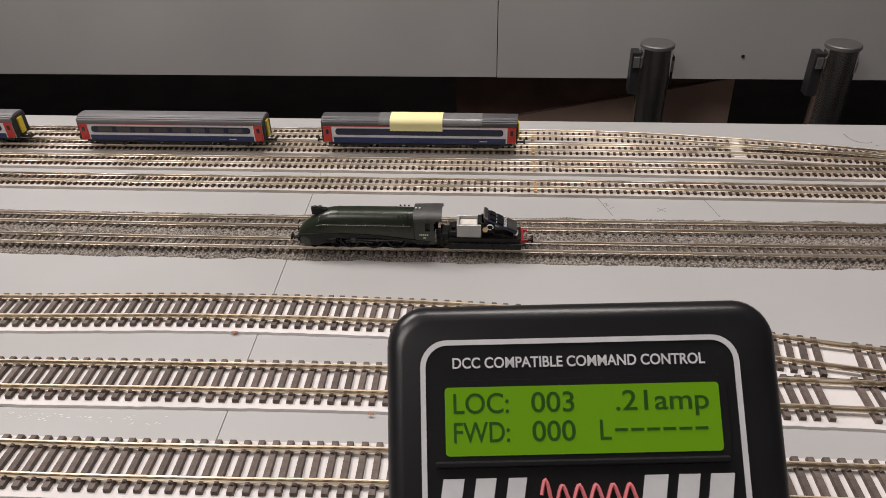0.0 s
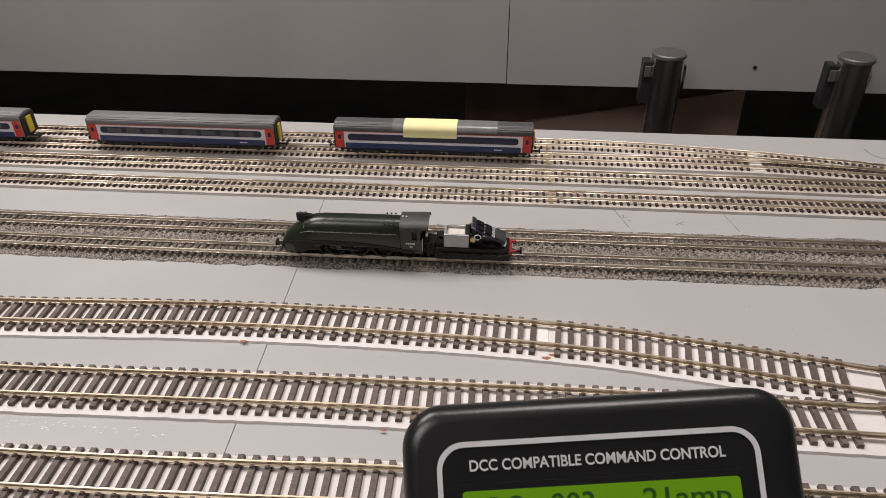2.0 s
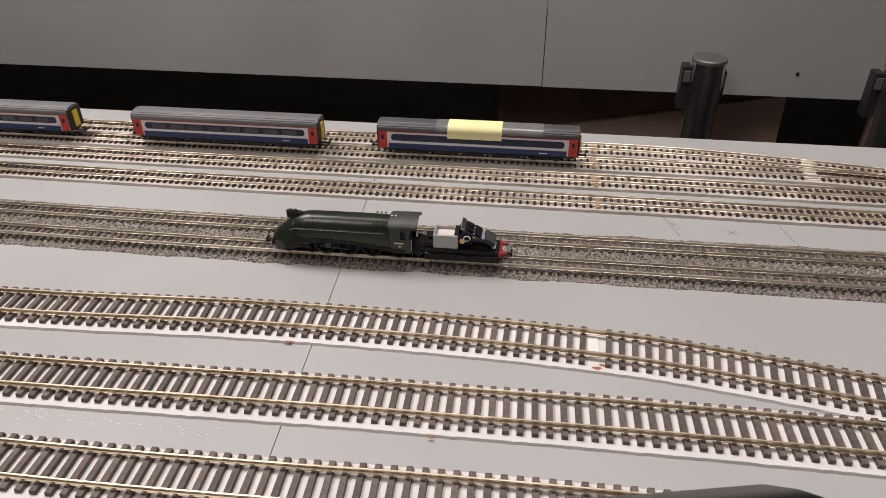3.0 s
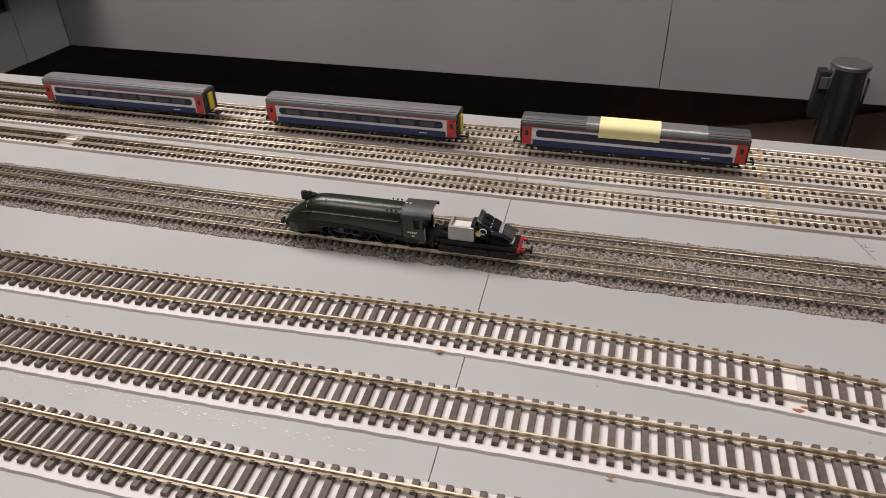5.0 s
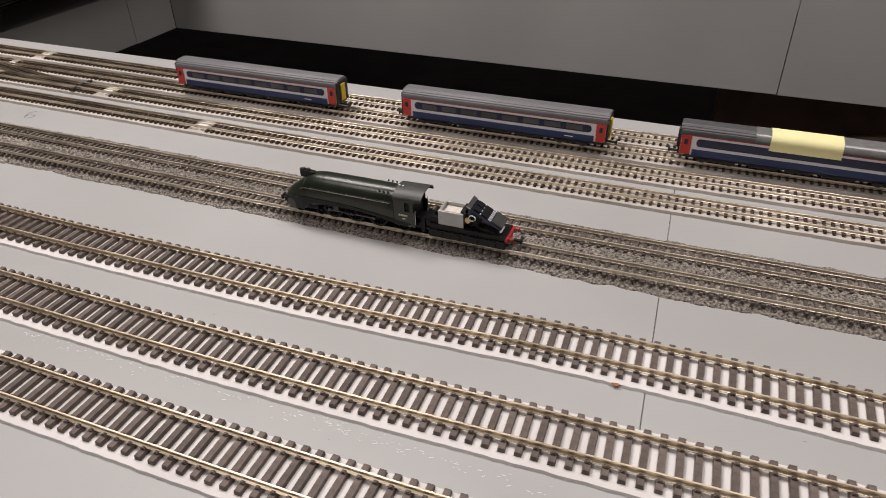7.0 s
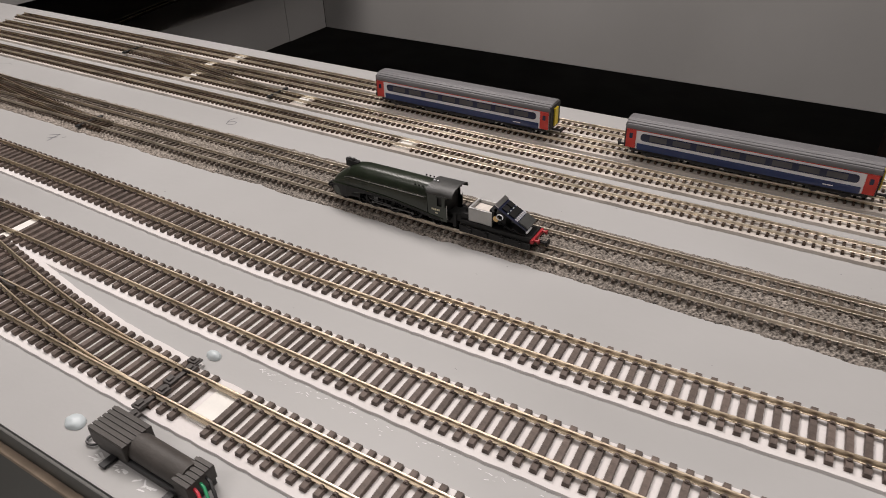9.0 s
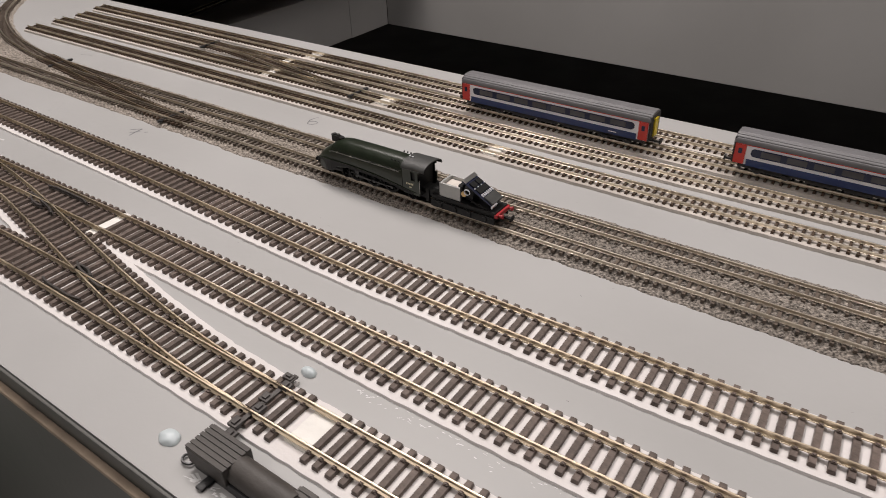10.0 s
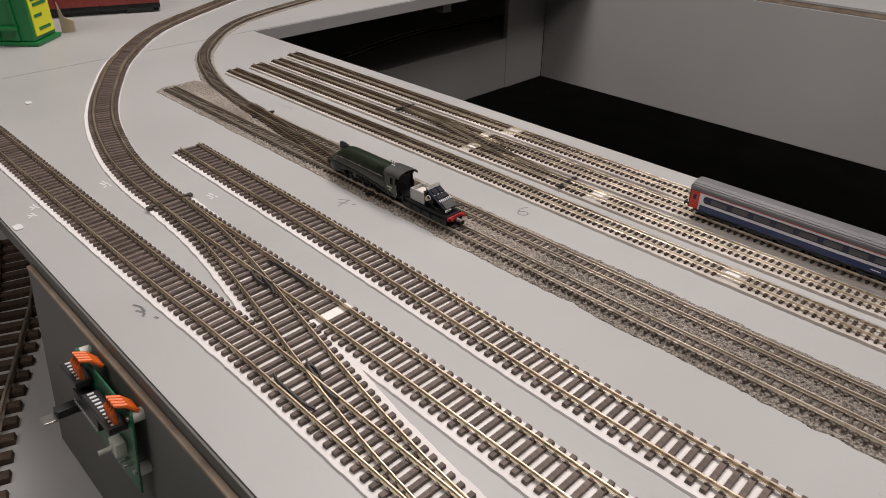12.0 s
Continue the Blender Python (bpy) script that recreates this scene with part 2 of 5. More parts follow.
# ---- tracks ----
def smooth_path(ctrl, step=0.004):
    """Catmull-Rom through the points, in equal steps: places and headings."""
    c = [Vector((*p, 0)) for p in ctrl]
    c = [2 * c[0] - c[1]] + c + [2 * c[-1] - c[-2]]
    dense = []
    for i in range(1, len(c) - 2):
        p0, p1, p2, p3 = c[i - 1:i + 3]
        for k in range(60):
            u = k / 60
            dense.append(0.5 * (2 * p1 + (p2 - p0) * u + (2 * p0 - 5 * p1 + 4 * p2 - p3) * u * u + (3 * p1 - p0 - 3 * p2 + p3) * u ** 3))
    dense.append(c[-2])
    out, need, prev = [dense[0]], step, dense[0]
    for p in dense[1:]:
        d = (p - prev).length
        while d >= need:
            prev = prev.lerp(p, need / d)
            out.append(prev)
            d, need = (p - prev).length, step
        need -= d
        prev = p
    res = []
    for i, p in enumerate(out):
        d = (out[min(i + 1, len(out) - 1)] - out[max(i - 1, 0)]).normalized()
        res.append((p, d))
    return res


def rail_mesh(name, path, offset, z0, z1, head, foot, material, parent, trim=0):
    prof = [(-foot, z0), (foot, z0), (foot, z0 + (z1 - z0) * 0.16), (head * 0.45, z0 + (z1 - z0) * 0.3), (head * 0.45, z0 + (z1 - z0) * 0.62),
            (head, z0 + (z1 - z0) * 0.7), (head, z1 - 0.00012), (head * 0.6, z1), (-head * 0.6, z1), (-head, z1 - 0.00012), (-head, z0 + (z1 - z0) * 0.7),
            (-head * 0.45, z0 + (z1 - z0) * 0.62), (-head * 0.45, z0 + (z1 - z0) * 0.3), (-foot, z0 + (z1 - z0) * 0.16)]
    verts, faces, n = [], [], len(prof)
    pts = path[trim:len(path) - trim] if trim else path
    for p, d in pts:
        s = Vector((-d.y, d.x, 0))
        for a, z in prof:
            q = p + s * (offset + a)
            verts.append((q.x, q.y, z))
    for i in range(len(pts) - 1):
        for k in range(n):
            faces.append((i * n + k, i * n + (k + 1) % n, (i + 1) * n + (k + 1) % n, (i + 1) * n + k))
    faces.append(tuple(range(n))[::-1])
    faces.append(tuple(range((len(pts) - 1) * n, len(pts) * n)))
    return pyobject(name, verts, faces, material, parent)


def strip_mesh(name, path, half0, half1, z0, z1, material, parent, jitter=0.0):
    verts, faces = [], []
    rnd = random.Random(len(path))
    for p, d in path:
        s = Vector((-d.y, d.x, 0))
        j = jitter * (rnd.random() - 0.5)
        for a, z in ((half0 - 0.0004 + j, z0), (half0 + j, z1), (half1 - j, z1), (half1 + 0.0004 - j, z0)):
            q = p + s * a
            verts.append((q.x, q.y, z))
    for i in range(len(path) - 1):
        for k in range(3):
            faces.append((i * 4 + k, i * 4 + 4 + k, i * 4 + 5 + k, i * 4 + 1 + k))
    faces += [(0, 1, 2, 3), tuple(range(len(path) * 4 - 1, len(path) * 4 - 5, -1))]
    return pyobject(name, verts, faces, material, parent)


OO = dict(gauge=0.0174, pitch=0.0067, z=(0.0015, 0.0036, 0.0064), head=0.00045, foot=0.0011, sleep=(0.0285, 0.0032))
NN = dict(gauge=0.0099, pitch=0.0049, z=(0.0020, 0.0036, 0.0058), head=0.00044, foot=0.0008, sleep=(0.0160, 0.0019))
LATE = []


def sleeper_bm(length, width, z0, z1, gauge):
    bm = bmesh.new()
    box(bm, -width / 2, width / 2, -length / 2, length / 2, z0, z1)
    for e in bm.verts:
        if e.co.z > (z0 + z1) / 2:
            e.co.x *= 0.86
            e.co.y *= 0.985
    fine = gauge < 0.012
    for s in (-1, 1):
        for side in (-1, 1):
            y = s * gauge / 2 + side * (0.0010 if fine else 0.0014)
            if fine:
                box(bm, -width * 0.26, width * 0.26, y - 0.0005, y + 0.0005, z1 - 0.0001, z1 + 0.00035)
                continue
            box(bm, -width * 0.30, width * 0.30, y - 0.0007, y + 0.0007, z1 - 0.0001, z1 + 0.00075)
            box(bm, -width * 0.16, width * 0.16, y - 0.0005, y + 0.0005, z1 + 0.0007, z1 + 0.0012)
    return bm


def railway(ctrl, spec, label, rail=RAIL, foam=True, sleepers=SLEEPER, group="", skip=(), level=0.0):
    tr = thing("railway_track", label, "railway track", pose(0, 0, level), group=group)
    path = smooth_path(ctrl)
    g = spec["gauge"]
    z0, z1, z2 = spec["z"]
    for s in (-1, 1):
        rail_mesh("rail", path, s * g / 2, z1 + 0.0001, z2, spec["head"], spec["foot"], rail, tr)
    ties = smooth_path(ctrl, spec["pitch"])
    ties = [(p, d) for p, d in ties if not any(a < p.x < b for a, b in skip)]
    if foam:
        half = spec["sleep"][0] / 2
        strip_mesh("underlay", path, -half - (0.0034 if spec is OO else 0.0026), half + 0.0006, 0.00005, z0, FOAM if spec is OO else FOAM_N, tr, 0.0005)
    LATE.append((tr, ties, spec, sleepers))
    return tr


def stuff_ties(tr, ties, spec, material):
    length, width = spec["sleep"]
    z0, z1, _ = spec["z"]
    verts, faces = [], []
    rnd = random.Random(7)
    for p, d in ties:
        s = Vector((-d.y, d.x, 0))
        boxes = [(-length / 2, length / 2, width / 2, z0, z1 + rnd.uniform(-0.0001, 0.0001))]
        for a in (-1, 1):
            for b in (-1, 1):
                c = a * spec["gauge"] / 2 + b * 0.0010
                boxes.append((c - 0.0005, c + 0.0005, width * 0.26, z1, z1 + 0.00035))
        for y0, y1, w, lo, hi in boxes:
            k = len(verts)
            for z in (lo, hi):
                for a, b in ((-w, y0), (w, y0), (w, y1), (-w, y1)):
                    q = p + d * a + s * b
                    verts.append((q.x, q.y, z))
            faces += [(k + 4, k + 5, k + 6, k + 7), (k, k + 1, k + 5, k + 4), (k + 1, k + 2, k + 6, k + 5), (k + 2, k + 3, k + 7, k + 6), (k + 3, k, k + 4, k + 7)]
    ob = pyobject("sleepers", verts, faces, material, tr)
    ob["kind"] = "stuff"


G1 = "large-gauge tracks on the board"
G2 = "fine-gauge sidings on the board"
OO1 = [(-0.797, -0.0178), (-0.6, -0.0208), (-0.5, -0.0232), (-0.37, -0.0268), (-0.27, -0.0262), (-0.15, -0.0233), (-0.03, -0.0168), (0.08, -0.0155), (0.17, -0.0190), (0.225, -0.0255),
       (0.28, -0.0340), (0.33, -0.0417), (0.43, -0.056), (0.56, -0.065), (0.71, -0.067)]
OO2 = [(-1.46, 0.58), (-1.415, 0.45), (-1.353, 0.334), (-1.245, 0.164), (-1.132, 0.0640), (-1.03, 0.0035), (-0.942, -0.0375), (-0.861, -0.0622), (-0.787, -0.0758), (-0.70, -0.0795), (-0.5, -0.0778), (-0.3, -0.0785), (-0.2, -0.0783), (-0.115, -0.0762), (0.0, -0.0718), (0.085, -0.0693), (0.27, -0.0663), (0.71, -0.067)]
OO3 = [(-1.14, -0.139), (-1.0, -0.1365), (-0.89, -0.1352), (-0.76, -0.1340), (-0.62, -0.1318), (-0.5, -0.1285), (-0.3, -0.1285), (-0.09, -0.1271), (0.02, -0.1238), (0.09, -0.1209), (0.26, -0.1175), (0.8, -0.109)]
railway(OO1, OO, "large-gauge siding with brown sleepers on white underlay, curving to a turnout", group=G1, skip=((0.148, 0.157), (0.304, 0.314)))
railway(OO2, OO, "long large-gauge track curving away at its end", group=G1, skip=((-0.705, -0.502), (0.298, 0.309)))
railway(OO3, OO, "large-gauge track along the front of the board", group=G1, skip=((-0.5080, -0.306), (-0.290, -0.276)))
XOVER = [(-0.31, -0.1285), (-0.36, -0.1265), (-0.41, -0.1208), (-0.46, -0.1128), (-0.505, -0.1045), (-0.55, -0.0964), (-0.60, -0.0880), (-0.65, -0.0820), (-0.71, -0.0793)]
CO = dict(OO, z=(0.0016, 0.0034, 0.0064), sleep=(0.030, 0.0033))
crossover = railway(XOVER, CO, "crossover turnout rails between two large-gauge tracks", sleepers=SLEEPER, foam=False, skip=((-2, 2),))
strip_mesh("underlay", smooth_path(XOVER), -0.0178, 0.0178, 0.0001, 0.00145, FOAM, crossover, 0.0007)


def line_y(ctrl, x):
    c = sorted(ctrl)
    return float(np.interp(x, [p[0] for p in c], [p[1] for p in c]))


def long_sleepers():
    """The turnout timbers that carry both routes."""
    x = -0.3095
    rnd = random.Random(8)
    while x > -0.705:
        near, mid, far = line_y(OO3, x), line_y(XOVER, x), line_y([p for p in OO2 if p[0] > -0.8], x)
        main, y0, y1 = (near, near - 0.0143, mid + 0.0140) if x > -0.505 else (far, mid - 0.0140, far + 0.0143)
        if y1 > y0:
            bm = bmesh.new()
            box(bm, -0.0016, 0.0016, y0, y1, 0.0015, 0.0036)
            for v in bm.verts:
                if v.co.z > 0.003:
                    v.co.x *= 0.86
            for c in (main, mid):
                for s in (-1, 1):
                    for e in (-1, 1):
                        y = c + s * 0.0087 + e * 0.0014
                        box(bm, -0.0009, 0.0009, y - 0.0007, y + 0.0007, 0.0035, 0.0043)
            ob = part("sleeper", bm, SLEEPER, crossover, smooth=False)
            ob.matrix_local = pose(x, 0, 0, 0, 0, rnd.gauss(0, 0.15))
        x -= 0.0067


long_sleepers()


def check_rail(ctrl, offset, x0, x1):
    """A short dark guard rail with bent ends beside a running rail."""
    pts = [(p, d) for p, d in smooth_path(ctrl) if x0 < p.x < x1]
    side = -1 if offset > 0 else 1
    n = len(pts)
    bent = [(p + Vector((-d.y, d.x, 0)) * side * (0.0016 if k in (0, n - 1) else 0.0006 if k in (1, n - 2) else 0), d) for k, (p, d) in enumerate(pts)]
    rail_mesh("check_rail", bent, offset, 0.0037, 0.0062, 0.0006, 0.0009, CHAIR, crossover)


NEAR_MAIN = [p for p in OO2 if p[0] > -0.95]
check_rail(OO3, -0.0064, -0.482, -0.442)
check_rail(XOVER, 0.0064, -0.480, -0.440)
check_rail(NEAR_MAIN, 0.0064, -0.580, -0.535)
check_rail(XOVER, -0.0064, -0.585, -0.540)
for y in (-0.0040, 0.0040):
    check_rail([(-0.62, line_y(XOVER, -0.62) + y), (-0.45, line_y(XOVER, -0.45) + y)], 0.0 - y * 0.1, -0.478 if y < 0 else -0.58, -0.458 if y < 0 else -0.555)
for y, lab, right in ((0.134, "front fine-gauge siding", [(0.2, 0.1365), (0.45, 0.1370), (0.8, 0.138)]), (0.167, "second fine-gauge siding", [(0.2, 0.169), (0.4, 0.1685), (0.8, 0.168)]),
                      (0.1955, "fine-gauge siding carrying the coaches", [(0.2, 0.1980), (0.32, 0.1975), (0.39, 0.192), (0.441, 0.187), (0.61, 0.166), (0.71, 0.156)])):
    railway([(-0.985, y), (-0.6, y), (-0.25, y - 0.001)] + right, NN, lab + " on white underlay", rail=RAIL_N, sleepers=SLEEPER_N, group=G2, skip={0.134: ((-0.365, -0.352),), 0.167: ((-0.494, -0.480), (-0.630, -0.618)), 0.1955: ((-0.642, -0.628), (0.316, 0.327))}[y])
railway([(-0.995, 0.226), (-0.6, 0.224), (-0.25, 0.2195), (0.0, 0.223), (0.2, 0.2240), (0.31, 0.2145), (0.39, 0.2025), (0.441, 0.192)], NN, "rear fine-gauge siding merging into its neighbour", rail=RAIL_N, sleepers=SLEEPER_N, group=G2, skip=((-0.630, -0.616), (0.318, 0.328)))
NX = dict(NN, z=(0.0021, 0.0034, 0.0058), sleep=(0.019, 0.0021))
railway([(-0.495, 0.1670), (-0.55, 0.1692), (-0.62, 0.181), (-0.69, 0.193), (-0.75, 0.1955)], NX, "fine-gauge crossover turnout rails", rail=RAIL_N, sleepers=SLEEPER_N, foam=False)


def loco_y(x):
    return 0.0475 + 0.0098 * (x + 0.1 + math.sqrt((x + 0.1) ** 2 + 0.01))


NB = dict(NN, z=(0.0026, 0.0042, 0.0064))
railway([(x, loco_y(x)) for x in (-0.968, -0.6, -0.35, -0.2, -0.1, 0.0, 0.1, 0.2, 0.35, 0.6, 0.9)], NB, "ballasted fine-gauge main line with the locomotive", rail=RAIL_B, sleepers=SLEEPER_B, foam=False)
MAIN_CURVE = [(-1.285, 0.56), (-1.252, 0.41), (-1.196, 0.262), (-1.0886, 0.1545), (-0.982, 0.1035), (-0.891, 0.0825), (-0.82, 0.0755), (-0.72, 0.0735)]
railway(MAIN_CURVE + [(x, loco_y(x) + 0.0260) for x in (-0.5, -0.3, -0.2, -0.1, 0.0, 0.1, 0.2, 0.35, 0.6, 0.9)], NB, "ballasted fine-gauge line curving away", rail=RAIL_B, sleepers=SLEEPER_B, foam=False)
NBX = dict(NB, z=(0.0027, 0.0046, 0.0066), sleep=(0.0185, 0.0023))
railway([(-0.59, loco_y(-0.59)), (-0.64, 0.0496), (-0.70, 0.0567), (-0.76, 0.0660), (-0.82, 0.0742), (-0.86, 0.0790)], NBX, "weathered crossover turnout in the ballast", rail=RAIL_DARK, sleepers=SLEEPER_N, foam=False)


# ---- ballast ----
def ballast_bed(name, path, left, right, high, cell, label, material=BALLAST):
    """A heaped, grainy strip along a path."""
    rs = np.random.RandomState(3)
    n = int((left + right) / cell) + 1
    verts, faces = [], []
    for i, (p, d) in enumerate(path):
        s = Vector((-d.y, d.x, 0))
        e0 = 0.0018 * noise.noise(Vector((p.x * 30, 0, 0))) + 0.0015 * noise.noise(Vector((p.x * 110, 3, 0)))
        e1 = 0.0018 * noise.noise(Vector((p.x * 30, 9, 0))) + 0.0015 * noise.noise(Vector((p.x * 110, 13, 0)))
        for k in range(n):
            u = k / (n - 1)
            a = -(right + e0) + u * (left + right + e0 + e1)
            rim = min(u * (left + right), (1 - u) * (left + right)) / 0.009
            h = high * min(1, rim) ** 0.8
            h += (rs.rand() - 0.42) * 0.0013 * min(1, 0.35 + rim)
            q = p + s * (a + (rs.rand() - 0.5) * cell * 0.7) + d * ((rs.rand() - 0.5) * cell * 0.7)
            verts.append((q.x, q.y, max(-0.0004, h) if k not in (0, n - 1) else -0.0006))
    for i in range(len(path) - 1):
        for k in range(n - 1):
            a = i * n + k
            faces.append((a, a + n, a + n + 1, a + 1))
    return tagged(pyobject(name, verts, faces, material), label, "ballast", kind="stuff")


bed_path = smooth_path([(x, loco_y(x) + 0.0128) for x in (-0.462, -0.2, -0.1, 0.0, 0.1, 0.2, 0.5, 0.75)], 0.0011)
ballast_bed("ballast", bed_path, 0.0305, 0.0252, 0.0030, 0.0011, "grey granite ballast heaped along the double track")
left_path = smooth_path([(x, loco_y(x) + 0.0128) for x in (-0.978, -0.7, -0.455)], 0.0011)
ballast_bed("ballast", left_path, 0.0295, 0.0262, 0.0030, 0.0011, "dusty beige ballast round the small turnout", BALLAST_PALE)
curve_bed = smooth_path(MAIN_CURVE[:-2], 0.0013)
ballast_bed("ballast", curve_bed, 0.012, 0.012, 0.0027, 0.0013, "thin beige ballast along the curve", BALLAST_PALE)

BIG = dict(gauge=0.033, pitch=0.0205, z=(0.0001, 0.0050, 0.0106), head=0.0011, foot=0.0022, sleep=(0.058, 0.0105))
railway([(-0.56, -0.330), (-0.64, -0.299), (-0.713, -0.270), (-0.754, -0.254), (-0.791, -0.238), (-0.828, -0.220), (-0.876, -0.197), (-0.95, -0.165), (-1.08, -0.125)], BIG, "broad-gauge track with thick dark sleepers on the lower deck", rail=RAIL_B, sleepers=SLEEPER_N, foam=False, level=-0.168)
railway([(-1.33, 0.24), (-1.375, 0.45), (-1.405, 0.60), (-1.455, 0.84), (-1.445, 1.05), (-1.42, 1.3)], OO, "dark track inside the opening on the lower deck", rail=RAIL_B, sleepers=SLEEPER_N, foam=False, level=-0.1605)


# ---- locomotive ----
LOCO_GREEN = mat("dark_green_enamel", (0.015, 0.022, 0.012), 0.30, spec=0.6, vary=0.18, scale=80, bump=0.05, fine=900, stain=0.25, stain_scale=60)
LOCO_BLACK = mat("loco_black", (0.007, 0.007, 0.007), 0.5, spec=0.3, vary=0.3, scale=150, bump=0.1, fine=1200)
CAB_ROOF = mat("dusty_black_roof", (0.048, 0.049, 0.047), 0.45, vary=0.25, scale=120, bump=0.1)
STEEL = mat("bright_steel", (0.55, 0.54, 0.52), 0.3, 1.0, vary=0.1, scale=80)
DULL_STEEL = mat("blackened_steel", (0.10, 0.10, 0.10), 0.4, 0.8, vary=0.3, scale=150)
WEIGHT = mat("cast_metal_weight", (0.42, 0.42, 0.41), 0.4, 0.55, vary=0.06, scale=150, bump=0.06)
MAGNET = mat("pale_motor_cap", (0.62, 0.57, 0.52), 0.5, vary=0.08, scale=200)
CIRCUIT = mat("dark_blue_circuit", (0.012, 0.016, 0.045), 0.3, vary=0.3, scale=500)
PIN = mat("white_solder", (0.85, 0.85, 0.88), 0.3, 0.4, vary=0.05, scale=400)
RED = mat("red_enamel", (0.34, 0.016, 0.022), 0.4, vary=0.12, scale=200)
CREAM = mat("cream_lettering", (0.62, 0.58, 0.42), 0.6, vary=0.1, scale=200)
BRASS = mat("brass", (0.60, 0.42, 0.20), 0.3, 1.0, vary=0.1, scale=200)
RAIL_TOP = 0.0064


def arch(x, hw, zt, zb, n=28, e=2.7):
    ring = []
    for k in range(n + 1):
        a = math.pi * k / n
        c, s = math.cos(a), math.sin(a)
        ring.append((x, hw * math.copysign(abs(c) ** (2 / e), c), zb + (zt - zb) * abs(s) ** (2 / e)))
    return ring


def spoked_wheel(r, width, spokes):
    bm = bmesh.new()
    n = 28
    rings = []
    for y, rad in ((-width / 2, r), (-width / 2, r * 0.8), (width / 2, r * 0.8), (width / 2, r)):
        rings.append([(rad * math.cos(2 * math.pi * k / n), y, rad * math.sin(2 * math.pi * k / n)) for k in range(n)])
    vs = [[bm.verts.new(p) for p in ring] for ring in rings]
    for i in range(4):
        u, v = vs[i], vs[(i + 1) % 4]
        for k in range(n):
            bm.faces.new((u[k], u[(k + 1) % n], v[(k + 1) % n], v[k]))
    cyl(bm, (0, -width * 0.6, 0), (0, width * 0.6, 0), r * 0.2, seg=12)
    for k in range(spokes):
        m = Matrix.Rotation(2 * math.pi * k / spokes, 4, "Y")
        box(bm, 0, r * 0.85, -width * 0.25, width * 0.25, -r * 0.035, r * 0.035, m=m)
    cyl(bm, (r * 0.42, -width * 0.8, 0), (r * 0.42, width * 0.8, 0), r * 0.1, seg=8)
    bmesh.ops.recalc_face_normals(bm, faces=bm.faces)
    return bm


WHEELS, RODS = [], []


def stretched(x):
    """Lengthwise proportions: a short casing, the cab and motor set forward."""
    return 1.04 * (x - float(np.interp(x, (-0.06, 0.0, 0.0192, 0.0235, 0.0412, 0.05, 0.0655, 0.067), (0, -0.0014, 0.0012, -0.0012, 0.0002, 0.0012, 0.0022, 0.0006))))


def add_wheel(x, y, r, spokes, parent):
    x = stretched(x)
    w = part("wheel", spoked_wheel(r, 0.0016, spokes), LOCO_BLACK, parent)
    w.location = (x, y, r)
    WHEELS.append((w, x, y, r))
    return w


